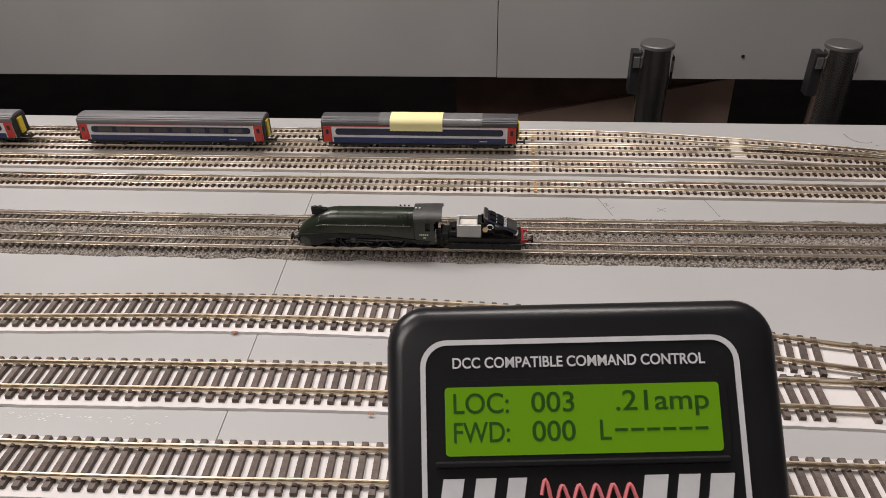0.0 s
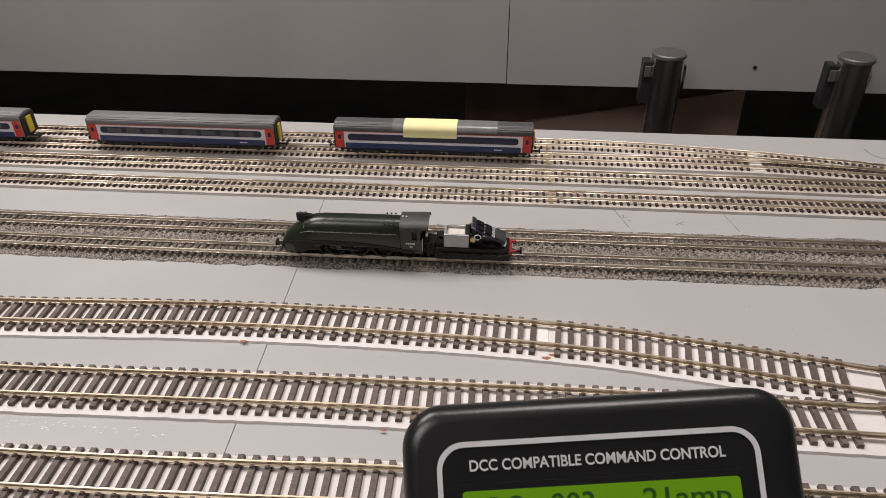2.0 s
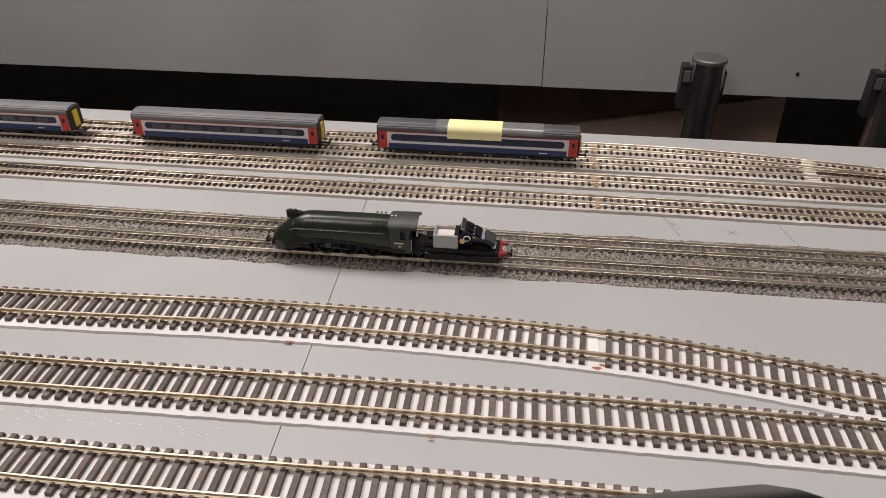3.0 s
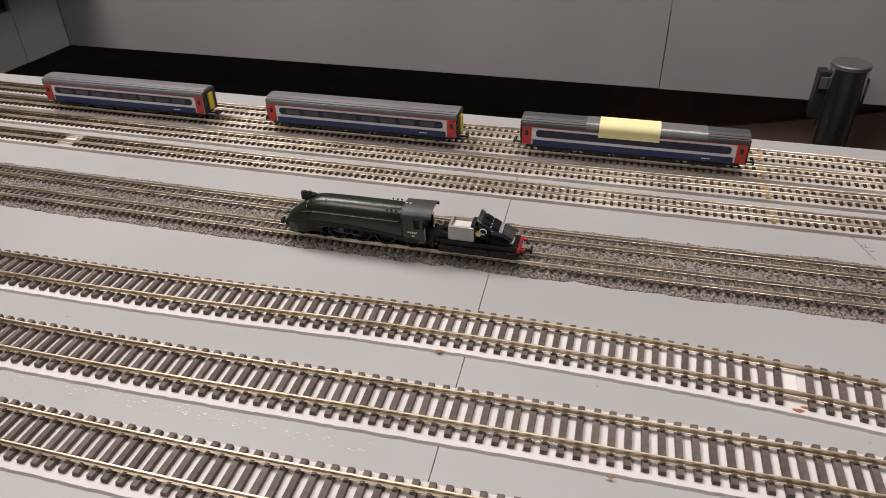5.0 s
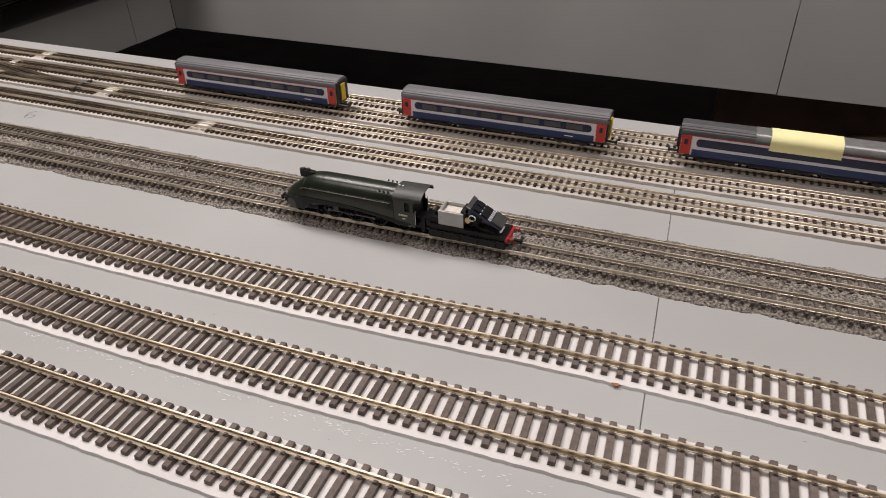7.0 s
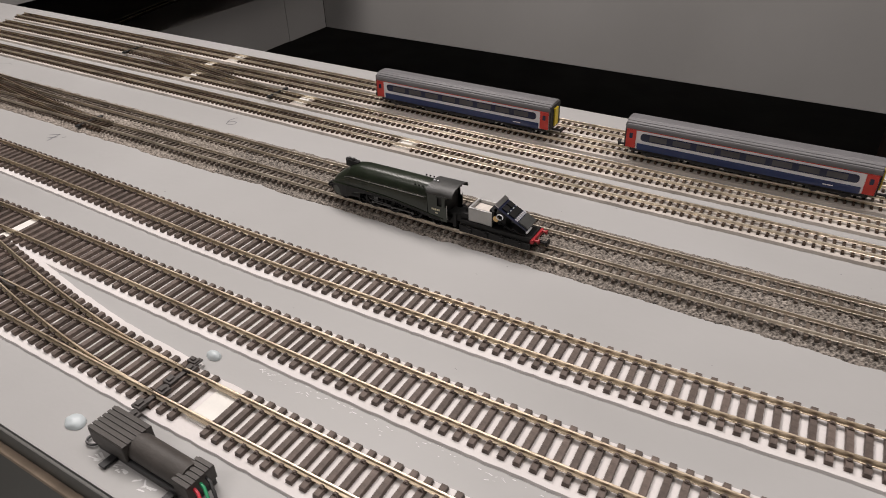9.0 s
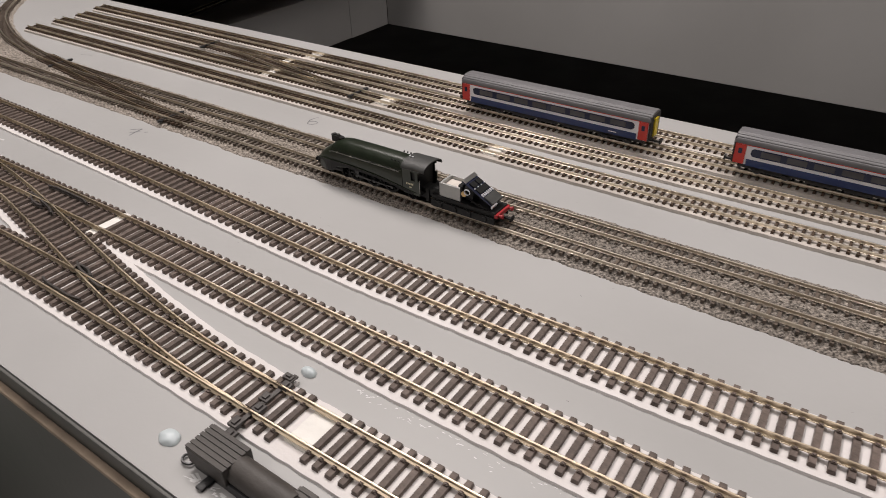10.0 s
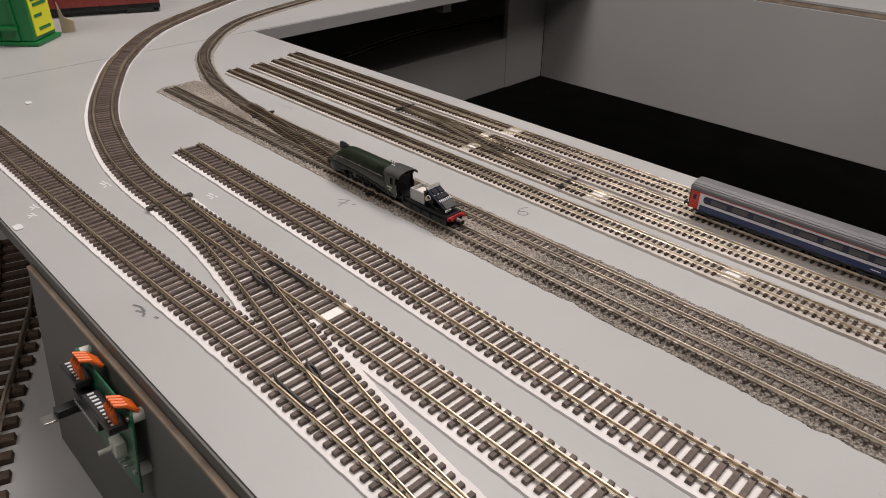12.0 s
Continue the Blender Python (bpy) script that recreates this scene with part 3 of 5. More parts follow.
def build_loco():
    loco = thing("steam_locomotive", "dark green streamlined model steam locomotive with its tender body taken off", "model locomotive")
    bm = bmesh.new()
    stations = [(-0.0702, 0.0044, 0.0086, 0.0042), (-0.0695, 0.0058, 0.0108, 0.0036), (-0.0680, 0.0069, 0.0132, 0.0033), (-0.0655, 0.0077, 0.0153, 0.0031), (-0.0625, 0.0083, 0.0176, 0.0030),
                (-0.0590, 0.0087, 0.0202, 0.0033), (-0.0555, 0.0089, 0.0225, 0.0042), (-0.0520, 0.0090, 0.0242, 0.0060), (-0.0480, 0.0090, 0.0250, 0.0082),
                (-0.0420, 0.0090, 0.0252, 0.0095), (-0.0300, 0.0090, 0.0253, 0.0099), (-0.0150, 0.0091, 0.0253, 0.0099), (-0.0060, 0.0091, 0.0253, 0.0090), (-0.0015, 0.0091, 0.0252, 0.0076), (-0.0001, 0.0091, 0.0252, 0.0070)]
    loft(bm, [arch(*s) for s in stations], closed=True)
    casing = part("boiler_casing", bm, LOCO_GREEN, loco, "dark green streamlined casing with a wedge nose")
    for x in (-0.0555, -0.0445, -0.0335, -0.0225, -0.0115):
        bm = bmesh.new()
        hw, zt, zb = 0.00906, 0.02532, 0.012
        if x < -0.05:
            hw, zt = 0.0090, 0.02255
        r0 = [(p[0], p[1] * 1.001, p[2]) for p in arch(x - 0.0002, hw, zt, zb)]
        r1 = [(p[0], p[1] * 1.001, p[2]) for p in arch(x + 0.0002, hw, zt, zb)]
        loft(bm, [r0, r1], closed=False, caps=False)
        part("boiler_band", bm, LOCO_GREEN, casing)
    for s in (-1, 1):
        bm = tube(bmesh.new(), [(-0.0575, s * 0.0084, 0.0172), (-0.054, s * 0.0089, 0.0183), (-0.03, s * 0.0094, 0.0186), (-0.002, s * 0.0095, 0.0186)], 0.00022)
        part("handrail", bm, STEEL, casing, "thin bright handrail")
        for x in (-0.05, -0.039, -0.028, -0.017, -0.006):
            part("handrail_knob", cyl(bmesh.new(), (x, s * 0.0086, 0.0186), (x, s * 0.0097, 0.0186), 0.0003, seg=8), STEEL, casing)
        sweep = [(-0.0692, 0.0060, 0.0098), (-0.0675, 0.0073, 0.0103), (-0.064, 0.0082, 0.0110), (-0.059, 0.0088, 0.0116), (-0.053, 0.0092, 0.0119), (-0.04, 0.0093, 0.0120), (-0.03, 0.0093, 0.0117), (-0.02, 0.0093, 0.0110), (-0.01, 0.0093, 0.0099), (0.0, 0.0093, 0.0084), (0.012, 0.0093, 0.0072)]
        part("footplate_edge", tube(bmesh.new(), [(x, s * y, z) for x, y, z in sweep], 0.00034), LOCO_GREEN, casing)
        low = [(-0.0692, 0.0045), (-0.060, 0.0032), (-0.0565, 0.0036), (-0.0540, 0.0060), (-0.0500, 0.0088), (-0.0440, 0.0096), (-0.0200, 0.0094), (-0.0060, 0.0076), (0.0, 0.0062), (0.0100, 0.0056)]
        skin = [[(x, s * (0.0060 if x < -0.069 else 0.0087 if x < -0.058 else 0.0092), z), (x, s * (0.0063 if x < -0.069 else 0.0089 if x < -0.058 else 0.00945), z)] for x, z in low]
        tops = [float(np.interp(x, [p[0] for p in sweep], [p[2] for p in sweep])) for x, z in low]
        rings = [[a, b, (b[0], b[1], t), (a[0], a[1], t)] for (a, b), t in zip(skin, tops)]
        part("valance", loft(bmesh.new(), rings), LOCO_BLACK, casing, "black valance below the sweeping footplate", smooth=False)
        for x in (-0.009, -0.0065, -0.004):
            part("washout_plug", cyl(bmesh.new(), (x, s * 0.0062, 0.0236), (x, s * 0.0068, 0.0243), 0.0005, seg=8), LOCO_BLACK, casing)
    bm = bmesh.new()
    prism(bm, rounded(0.0098, 0.0034, 0.0016, cx=-0.0560), 0.0040, Matrix.Translation((0, 0, 0.0214)))
    for v in bm.verts:
        if v.co.z > 0.0245:
            v.co.z += 0.10 * (-0.053 - v.co.x) - 0.0003
    chimney = part("chimney", bm, LOCO_BLACK, loco, "black double chimney")
    for x in (-0.0585, -0.0555):
        part("chimney_mouth", cyl(bmesh.new(), (x, 0, 0.0259), (x, 0, 0.0265), 0.0011, seg=14), DULL_STEEL, chimney)
    bm = bmesh.new()
    box(bm, -0.0003, 0.0155, -0.0078, 0.0078, 0.0060, 0.0067)
    part("cab_floor", bm, LOCO_BLACK, loco)
    cab = part("cab", new_box(0.0001, 0.0010, -0.0088, 0.0088, 0.0068, 0.0235), LOCO_GREEN, loco, "dark green cab with open back")
    for s in (-1, 1):
        y0, y1 = sorted((s * 0.0086, s * 0.0093))
        bm = bmesh.new()
        for x0, x1, z0, z1 in ((0.0011, 0.0148, 0.0055, 0.0150), (0.0011, 0.0078, 0.0150, 0.0208), (0.0112, 0.0135, 0.0150, 0.0208), (0.0011, 0.0148, 0.0207, 0.0222)):
            box(bm, x0, x1, y0, y1, z0, z1)
        part("cab_side", bm, LOCO_GREEN, cab, smooth=False)
        for k in range(5):
            x = 0.0036 + k * 0.0013
            part("number_bar", new_box(x, x + 0.0009, *sorted((s * 0.00931, s * 0.0094)), 0.0118, 0.0130), CREAM, cab, smooth=False)
        part("works_plate", new_box(0.0062, 0.0082, *sorted((s * 0.00931, s * 0.0094)), 0.0098, 0.0106), CREAM, cab, smooth=False)
        part("cab_handrail", tube(bmesh.new(), [(0.0150, s * 0.0092, 0.0075), (0.0150, s * 0.0092, 0.0165)], 0.0002), STEEL, cab)
    # black block added inside the cab so the window openings look dark
    part("backhead", new_box(0.0011, 0.0125, -0.0084, 0.0084, 0.0068, 0.0216, bevel=0.0004), LOCO_BLACK, cab, "black block added inside the cab to darken its windows", smooth=False)
    bm = bmesh.new()
    rings = []
    for x, dz in ((-0.0003, 0.0), (0.008, 0.0002), (0.0192, 0.0004)):
        out = [(x, 0.0098 * math.sin(a), 0.0216 + dz + 0.0047 * math.cos(a) ** 0.8) for a in [radians(-88 + 176 * k / 20) for k in range(21)]]
        inn = [(x, 0.0093 * math.sin(a), 0.0212 + dz + 0.0044 * math.cos(a) ** 0.8) for a in [radians(88 - 176 * k / 20) for k in range(21)]]
        rings.append(out + inn)
    loft(bm, rings)
    roof = part("cab_roof", bm, CAB_ROOF, cab, "dusty dark curved cab roof")
    for x, y in ((0.0125, -0.0052), (0.0125, 0.004), (0.0145, -0.0052)):
        part("roof_vent", new_box(x, x + 0.0042, y, y + 0.0010, 0.0250, 0.0259, bevel=0.0001), CAB_ROOF, roof, smooth=False)
    for x in (0.0012, 0.0038):
        part("safety_valve", cyl(bmesh.new(), (x, -0.0015, 0.0262), (x, -0.0015, 0.0271), 0.0007, seg=10), PIN, roof, "white speck of a safety valve")
    part("chassis", new_box(-0.066, 0.018, -0.0042, 0.0042, 0.0024, 0.0094, bevel=0.0003), LOCO_BLACK, loco, smooth=False)
    part("drawbar", new_box(0.017, 0.024, -0.0012, 0.0012, 0.0040, 0.0052, bevel=0.0002), LOCO_BLACK, loco, smooth=False)
    for s in (-1, 1):
        part("cylinder", cyl(bmesh.new(), (-0.0545, s * 0.0074, 0.0062), (-0.0465, s * 0.0074, 0.0066), 0.0021, seg=18), LOCO_BLACK, loco)
        part("slide_bar", new_box(-0.0465, -0.0345, *sorted((s * 0.0070, s * 0.0078)), 0.0084, 0.0091), DULL_STEEL, loco, smooth=False)
        part("valve_gear", new_box(-0.0375, -0.0345, *sorted((s * 0.0072, s * 0.0080)), 0.0050, 0.0100, bevel=0.0002), DULL_STEEL, loco, smooth=False)
        part("reversing_rod", tube(bmesh.new(), [(-0.046, s * 0.0082, 0.0090), (-0.036, s * 0.0082, 0.0098), (-0.026, s * 0.0082, 0.0090)], 0.0003), DULL_STEEL, loco)
        for x in (-0.0385, -0.0247, -0.0109):
            add_wheel(x, s * 0.0054, 0.0066, 14, loco)
        for x in (-0.0605, -0.0470):
            add_wheel(x, s * 0.0054, 0.0032, 8, loco)
        add_wheel(0.0055, s * 0.0054, 0.0037, 8, loco)
        bm = new_box(-0.0392, -0.0102, *sorted((s * 0.0068, s * 0.0074)), -0.0005, 0.0005, bevel=0.0002)
        for x in (-0.0385, -0.0247, -0.0109):
            cyl(bm, (x, s * 0.0066, 0), (x, s * 0.0077, 0), 0.0009, seg=12)
        rod = part("coupling_rod", bm, DULL_STEEL, loco)
        rod.location = (0, 0, 0.0066)
        RODS.append((rod, 0.0066 * 0.42))
        part("connecting_rod", tube(bmesh.new(), [(-0.041, s * 0.0079, 0.0066), (-0.0247, s * 0.0079, 0.0050)], 0.0004), DULL_STEEL, loco)
        bm = cyl(bmesh.new(), (-0.0700, s * 0.0052, 0.0066), (-0.0722, s * 0.0052, 0.0066), 0.0005, seg=10)
        cyl(bm, (-0.0721, s * 0.0052, 0.0066), (-0.0726, s * 0.0052, 0.0066), 0.0013, seg=14)
        part("buffer", bm, LOCO_BLACK, loco)
    part("front_beam", new_box(-0.0702, -0.0694, -0.0066, 0.0066, 0.0052, 0.0078), LOCO_BLACK, loco, smooth=False)
    bm = box(bmesh.new(), -0.0750, -0.0690, -0.0009, 0.0009, 0.0034, 0.0046, bevel=0.0002)
    box(bm, -0.0758, -0.0746, -0.0022, 0.0022, 0.0030, 0.0058, bevel=0.0003)
    part("front_coupling", bm, LOCO_BLACK, loco, smooth=False)

    deck = part("tender_chassis", new_box(0.0215, 0.0662, -0.0072, 0.0072, 0.0058, 0.0090, bevel=0.0003), LOCO_BLACK, loco, "bare black tender chassis", smooth=False)
    for s in (-1, 1):
        y0, y1 = sorted((s * 0.0072, s * 0.0084))
        bm = box(bmesh.new(), 0.0215, 0.0662, y0, y1, 0.0016, 0.0058, bevel=0.0002)
        for x in (0.0275, 0.0385, 0.0495, 0.0605):
            box(bm, x - 0.0013, x + 0.0013, *sorted((s * 0.0080, s * 0.0092)), 0.0024, 0.0052, bevel=0.0002)
        part("side_frame", bm, LOCO_BLACK, deck, smooth=False)
        for x in (0.0275, 0.0385, 0.0495, 0.0605):
            add_wheel(x, s * 0.0054, 0.0035, 8, loco)
        part("side_plate", new_box(0.0255, 0.0412, *sorted((s * 0.0050, s * 0.0064)), 0.0090, 0.0179, bevel=0.0003), WEIGHT, deck, "silver cast metal side plate", smooth=False)
        part("clip", new_box(0.0410, 0.0428, *sorted((s * 0.0046, s * 0.0062)), 0.0120, 0.0190, bevel=0.0003), LOCO_BLACK, deck, smooth=False)
        bm = cyl(bmesh.new(), (0.0668, s * 0.0056, 0.0074), (0.0690, s * 0.0056, 0.0074), 0.0007, seg=10)
        cyl(bm, (0.0689, s * 0.0056, 0.0074), (0.0695, s * 0.0056, 0.0074), 0.0014, seg=16)
        part("buffer", bm, RED, deck, "red buffer")
    for x0, x1, w, z1 in ((0.0185, 0.0215, 0.0052, 0.0108), (0.0216, 0.0254, 0.0058, 0.0128), (0.0226, 0.0246, 0.0030, 0.0150)):
        part("gearbox", new_box(x0, x1, -w, w, 0.0060, z1, bevel=0.0003), LOCO_BLACK, deck, smooth=False)
    for y in (-0.0060, 0.0046):
        part("step", new_box(0.0172, 0.0196, y, y + 0.0014, 0.0018, 0.0110, bevel=0.0002), LOCO_BLACK, deck, smooth=False)
    part("end_plate", new_box(0.0255, 0.0270, -0.0049, 0.0049, 0.0093, 0.0179, bevel=0.0002), WEIGHT, deck, smooth=False)
    part("end_plate", new_box(0.0388, 0.0415, -0.0049, 0.0049, 0.0093, 0.0190, bevel=0.0003), LOCO_BLACK, deck, smooth=False)
    part("motor_cap", new_box(0.0271, 0.0387, -0.0049, 0.0049, 0.0093, 0.0158, bevel=0.0004), MAGNET, deck, "pale motor housing", smooth=False)
    part("motor", cyl(bmesh.new(), (0.0428, 0, 0.0145), (0.0500, 0, 0.0140), 0.0052, seg=24), LOCO_BLACK, deck)
    part("gear", cyl(bmesh.new(), (0.0440, -0.0056, 0.0150), (0.0440, -0.0066, 0.0150), 0.0018, seg=18), BRASS, deck, "brass gear")
    tilt = Matrix.Translation((0.0533, 0, 0.0175)) @ Matrix.Rotation(radians(27), 4, "Y")
    pcb = part("circuit_board", new_box(-0.0118, 0.0118, -0.0060, 0.0060, -0.0005, 0.0005, m=tilt), CIRCUIT, deck, "dark blue decoder board set at a slant", smooth=False)
    part("board_edge", new_box(-0.0119, -0.0090, -0.0062, 0.0062, 0.0006, 0.0012, m=tilt), STEEL, pcb, smooth=False)
    for x0, x1, y0, y1 in ((-0.0075, -0.0035, -0.0048, -0.0004), (-0.0075, -0.0035, 0.0008, 0.0050), (-0.0022, 0.0018, -0.0050, 0.0050)):
        part("chip", new_box(x0, x1, y0, y1, 0.0006, 0.0016, bevel=0.0001, m=tilt), LOCO_BLACK, pcb, smooth=False)
    for k in range(7):
        y = -0.0052 + 0.00172 * k
        part("solder_pad", new_box(0.0024, 0.0044, y, y + 0.0008, 0.0006, 0.0013, m=tilt), PIN, pcb, smooth=False)
        if k % 2 == 0:
            part("solder_pad", new_box(-0.0031, -0.0024, y, y + 0.0008, 0.0006, 0.0012, m=tilt), PIN, pcb, smooth=False)
    part("board_cover", new_box(0.0050, 0.0118, -0.0055, 0.0055, 0.0006, 0.0018, bevel=0.0001, m=tilt), CAB_ROOF, pcb, "grey rear cover", smooth=False)
    part("pin_row", new_box(0.0118, 0.0128, -0.0062, -0.0010, -0.0012, 0.0006, m=tilt), PIN, pcb, smooth=False)
    loop = [(0.0470 + 0.0021 * math.cos(a), -0.0071, 0.0172 + 0.0017 * math.sin(a)) for a in [radians(-30 + 25 * k) for k in range(14)]]
    part("wire", tube(bmesh.new(), loop, 0.00038), PIN, deck, "white looped wire")
    for k, (x, z) in enumerate(((0.0455, 0.0115), (0.0490, 0.0105), (0.053, 0.0100))):
        pts = [(x, -0.0060, z), (x + 0.003, -0.0074, z + 0.0022), (x + 0.006, -0.0070, z + 0.0004), (x + 0.010, -0.0060, 0.0094)]
        part("wire", tube(bmesh.new(), pts, 0.00036), LOCO_BLACK, deck, "black wire")
    for x, y in ((0.0225, -0.004), (0.0240, -0.0055), (0.0620, -0.0045)):
        part("contact", new_box(x, x + 0.0012, y, y + 0.0016, 0.0092, 0.0112, bevel=0.0002), STEEL, deck, smooth=False)
    part("buffer_beam", new_box(0.0660, 0.0669, -0.0074, 0.0074, 0.0058, 0.0082, bevel=0.0001), RED, deck, "red rear buffer beam", smooth=False)
    bm = box(bmesh.new(), 0.0660, 0.0720, -0.0009, 0.0009, 0.0034, 0.0046, bevel=0.0002)
    box(bm, 0.0716, 0.0728, -0.0022, 0.0022, 0.0030, 0.0058, bevel=0.0003)
    part("rear_coupling", bm, LOCO_BLACK, deck, smooth=False)
    for ob in loco.children_recursive:
        if not ob.name.startswith("wheel"):
            for v in ob.data.vertices:
                v.co.x = stretched(v.co.x)
    return loco


loco = build_loco()

# ---- coaches ----
C_ROOF = mat("grey_coach_roof", (0.15, 0.148, 0.155), 0.5, vary=0.06, scale=60, stain=0.1, stain_scale=40)
C_ROOF_DARK = mat("dark_grey_coach_roof", (0.075, 0.075, 0.08), 0.45, vary=0.06, scale=60, stain=0.1, stain_scale=40)
C_WHITE = mat("pale_grey_livery", (0.84, 0.84, 0.88), 0.35, vary=0.04, scale=80)
C_BLUE = mat("navy_livery", (0.015, 0.036, 0.13), 0.32, vary=0.1, scale=80)
C_BAND = mat("dark_blue_window_band", (0.016, 0.022, 0.06), 0.25, vary=0.15, scale=80)
C_RED = mat("red_door", (0.58, 0.045, 0.035), 0.38, vary=0.1, scale=120)
C_YELLOW = mat("yellow_gangway", (0.78, 0.58, 0.03), 0.45, vary=0.08, scale=120)
C_GLASS = mat("tinted_window", (0.075, 0.075, 0.085), 0.08, vary=0.3, scale=40)
UNDER = mat("black_underframe", (0.015, 0.015, 0.016), 0.55, vary=0.2, scale=120)
NOTE = mat("yellow_paper_note", (0.86, 0.80, 0.42), 0.75, vary=0.03, scale=60, bump=0.05)
TAPE = mat("cloudy_tape", (0.17, 0.17, 0.17), 0.22, vary=0.1, scale=200)
L2, HW = 0.0775, 0.0093


def coach(label, m, windows, roof_paint):
    c = thing("passenger_coach", label, "model coach", m, group="coaches on the siding")
    bm = box(bmesh.new(), -L2 + 0.001, L2 - 0.001, -HW + 0.0002, HW - 0.0002, 0.0062, 0.0200, bevel=0.0003)
    part("body", bm, C_WHITE, c, "pale grey coach body", smooth=False)
    rings = []
    prof = []
    for k in range(61):
        a = radians(-90 + 3 * k)
        r = 1.0 - (0.035 if (k // 2) % 3 == 2 and 8 < k < 52 else 0.0)
        prof.append((HW * 1.01 * math.copysign(abs(math.sin(a)) ** 0.72, math.sin(a)) * r, 0.0200 + 0.0061 * abs(math.cos(a)) ** 0.8 * r))
    for x, f in ((-L2, 0.93), (-L2 + 0.0012, 1.0), (L2 - 0.0012, 1.0), (L2, 0.93)):
        rings.append([(x, y * (0.5 + 0.5 * f), 0.0200 + (z - 0.0200) * f) for y, z in prof])
    roof = part("roof", loft(bmesh.new(), rings), roof_paint, c, "grey ribbed roof")
    for s in (-1, 1):
        for y in (-0.0045, 0.001):
            part("roof_vent", new_box(s * 0.068 - 0.002, s * 0.068 + 0.002, y, y + 0.0016, 0.0247, 0.0260 if y > 0 else 0.0254, bevel=0.0002), UNDER, roof, smooth=False)
    for s in (-1, 1):
        def plate(x0, x1, z0, z1, out, material, name, label="", r=0.0, parent=c):
            bm = bmesh.new()
            o = rounded(x1 - x0, z1 - z0, r, cx=(x0 + x1) / 2, cy=(z0 + z1) / 2) if r else [(x0, z0), (x1, z0), (x1, z1), (x0, z1)]
            prism(bm, o, 0.0004, Matrix.Translation((0, s * (HW - 0.0003 + out) + (0.0004 if s > 0 else 0.0), 0)) @ SIDE)
            return part(name, bm, material, parent, label, smooth=False)
        plate(-0.0685, 0.0685, 0.0060, 0.0104, 0.0001, C_BLUE, "lower_panel", "navy blue lower panel")
        plate(-0.0765, 0.0765, 0.0197, 0.0201, 0.0001, C_RED, "cornice", "thin red line under the roof")
        band = plate(-0.0665, 0.0665, 0.0127, 0.0180, 0.0001, C_BAND, "window_band", "dark blue window band", r=0.0022)
        if windows:
            for k in range(8):
                x = -0.0545 + k * 0.01557
                plate(x - 0.0058, x + 0.0058, 0.0136, 0.0173, 0.0003, C_GLASS, "window", r=0.0004, parent=band)
        for e in (-1, 1):
            x0, x1 = sorted((e * 0.0697, e * 0.0764))
            door = plate(x0, x1, 0.0066, 0.0195, 0.0002, C_RED, "door", "red end door")
            plate(x0 + 0.0022, x1 - 0.0022, 0.0136, 0.0172, 0.0005, C_BAND, "door_window", r=0.0005, parent=door)
        plate(0.048, 0.054, 0.0078, 0.0084, 0.0003, C_WHITE, "lettering_bar")
    for e in (-1, 1):
        x0, x1 = sorted((e * (L2 - 0.0009), e * (L2 + 0.0002)))
        end = part("end_wall", new_box(x0, x1, -HW + 0.0006, HW - 0.0006, 0.0060, 0.0235, bevel=0.0002), UNDER, c, "black coach end", smooth=False)
        x0, x1 = sorted((e * (L2 + 0.0001), e * (L2 + 0.0014)))
        part("gangway", new_box(x0, x1, -0.0030, 0.0030, 0.0078, 0.0212, bevel=0.0003), C_YELLOW if e > 0 else UNDER, end, "yellow gangway door" if e > 0 else "", smooth=False)
        bm = box(bmesh.new(), *sorted((e * (L2 - 0.004), e * (L2 + 0.006))), -0.0009, 0.0009, 0.0034, 0.0046, bevel=0.0002)
        box(bm, *sorted((e * (L2 + 0.0052), e * (L2 + 0.0064))), -0.0022, 0.0022, 0.0030, 0.0058, bevel=0.0003)
        part("coupling", bm, UNDER, c, smooth=False)
        bx = e * 0.0525
        bm = bmesh.new()
        for s in (-1, 1):
            box(bm, bx - 0.0125, bx + 0.0125, *sorted((s * 0.0066, s * 0.0076)), 0.0022, 0.0046, bevel=0.0003)
            for ax in (-0.0085, 0.0085):
                box(bm, bx + ax - 0.0016, bx + ax + 0.0016, *sorted((s * 0.0070, s * 0.0082)), 0.0018, 0.0042, bevel=0.0002)
        box(bm, bx - 0.003, bx + 0.003, -0.0070, 0.0070, 0.0030, 0.0052)
        bogie = part("bogie", bm, UNDER, c, smooth=False)
        for ax in (-0.0085, 0.0085):
            for s in (-1, 1):
                part("wheel", cyl(bmesh.new(), (bx + ax, s * 0.0044, 0.0032), (bx + ax, s * 0.0060, 0.0032), 0.0032, seg=20), DULL_STEEL, bogie)
    part("underframe", new_box(-0.0735, 0.0735, -0.0076, 0.0076, 0.0036, 0.0062), UNDER, c, smooth=False)
    for x0, x1 in ((-0.032, -0.014), (-0.010, 0.006), (0.012, 0.031)):
        part("underfloor_box", new_box(x0, x1, -0.0078, 0.0078, 0.0022, 0.0049, bevel=0.0004), UNDER, c, smooth=False)
    return c


N_TOP = 0.0058
coach("blue and white model coach with red doors and yellow gangway end", pose(-0.3425, 0.1942, N_TOP), True, C_ROOF)
coach("blue and white model coach with red doors, standing between two others", pose(-0.1315, 0.1942, N_TOP, 0, 0, 0.2), True, C_ROOF)
coach("blue and white coach, yellow note taped over dark roof", pose(0.0707, 0.1960, N_TOP, 0, 0, 0.3), False, C_ROOF_DARK)


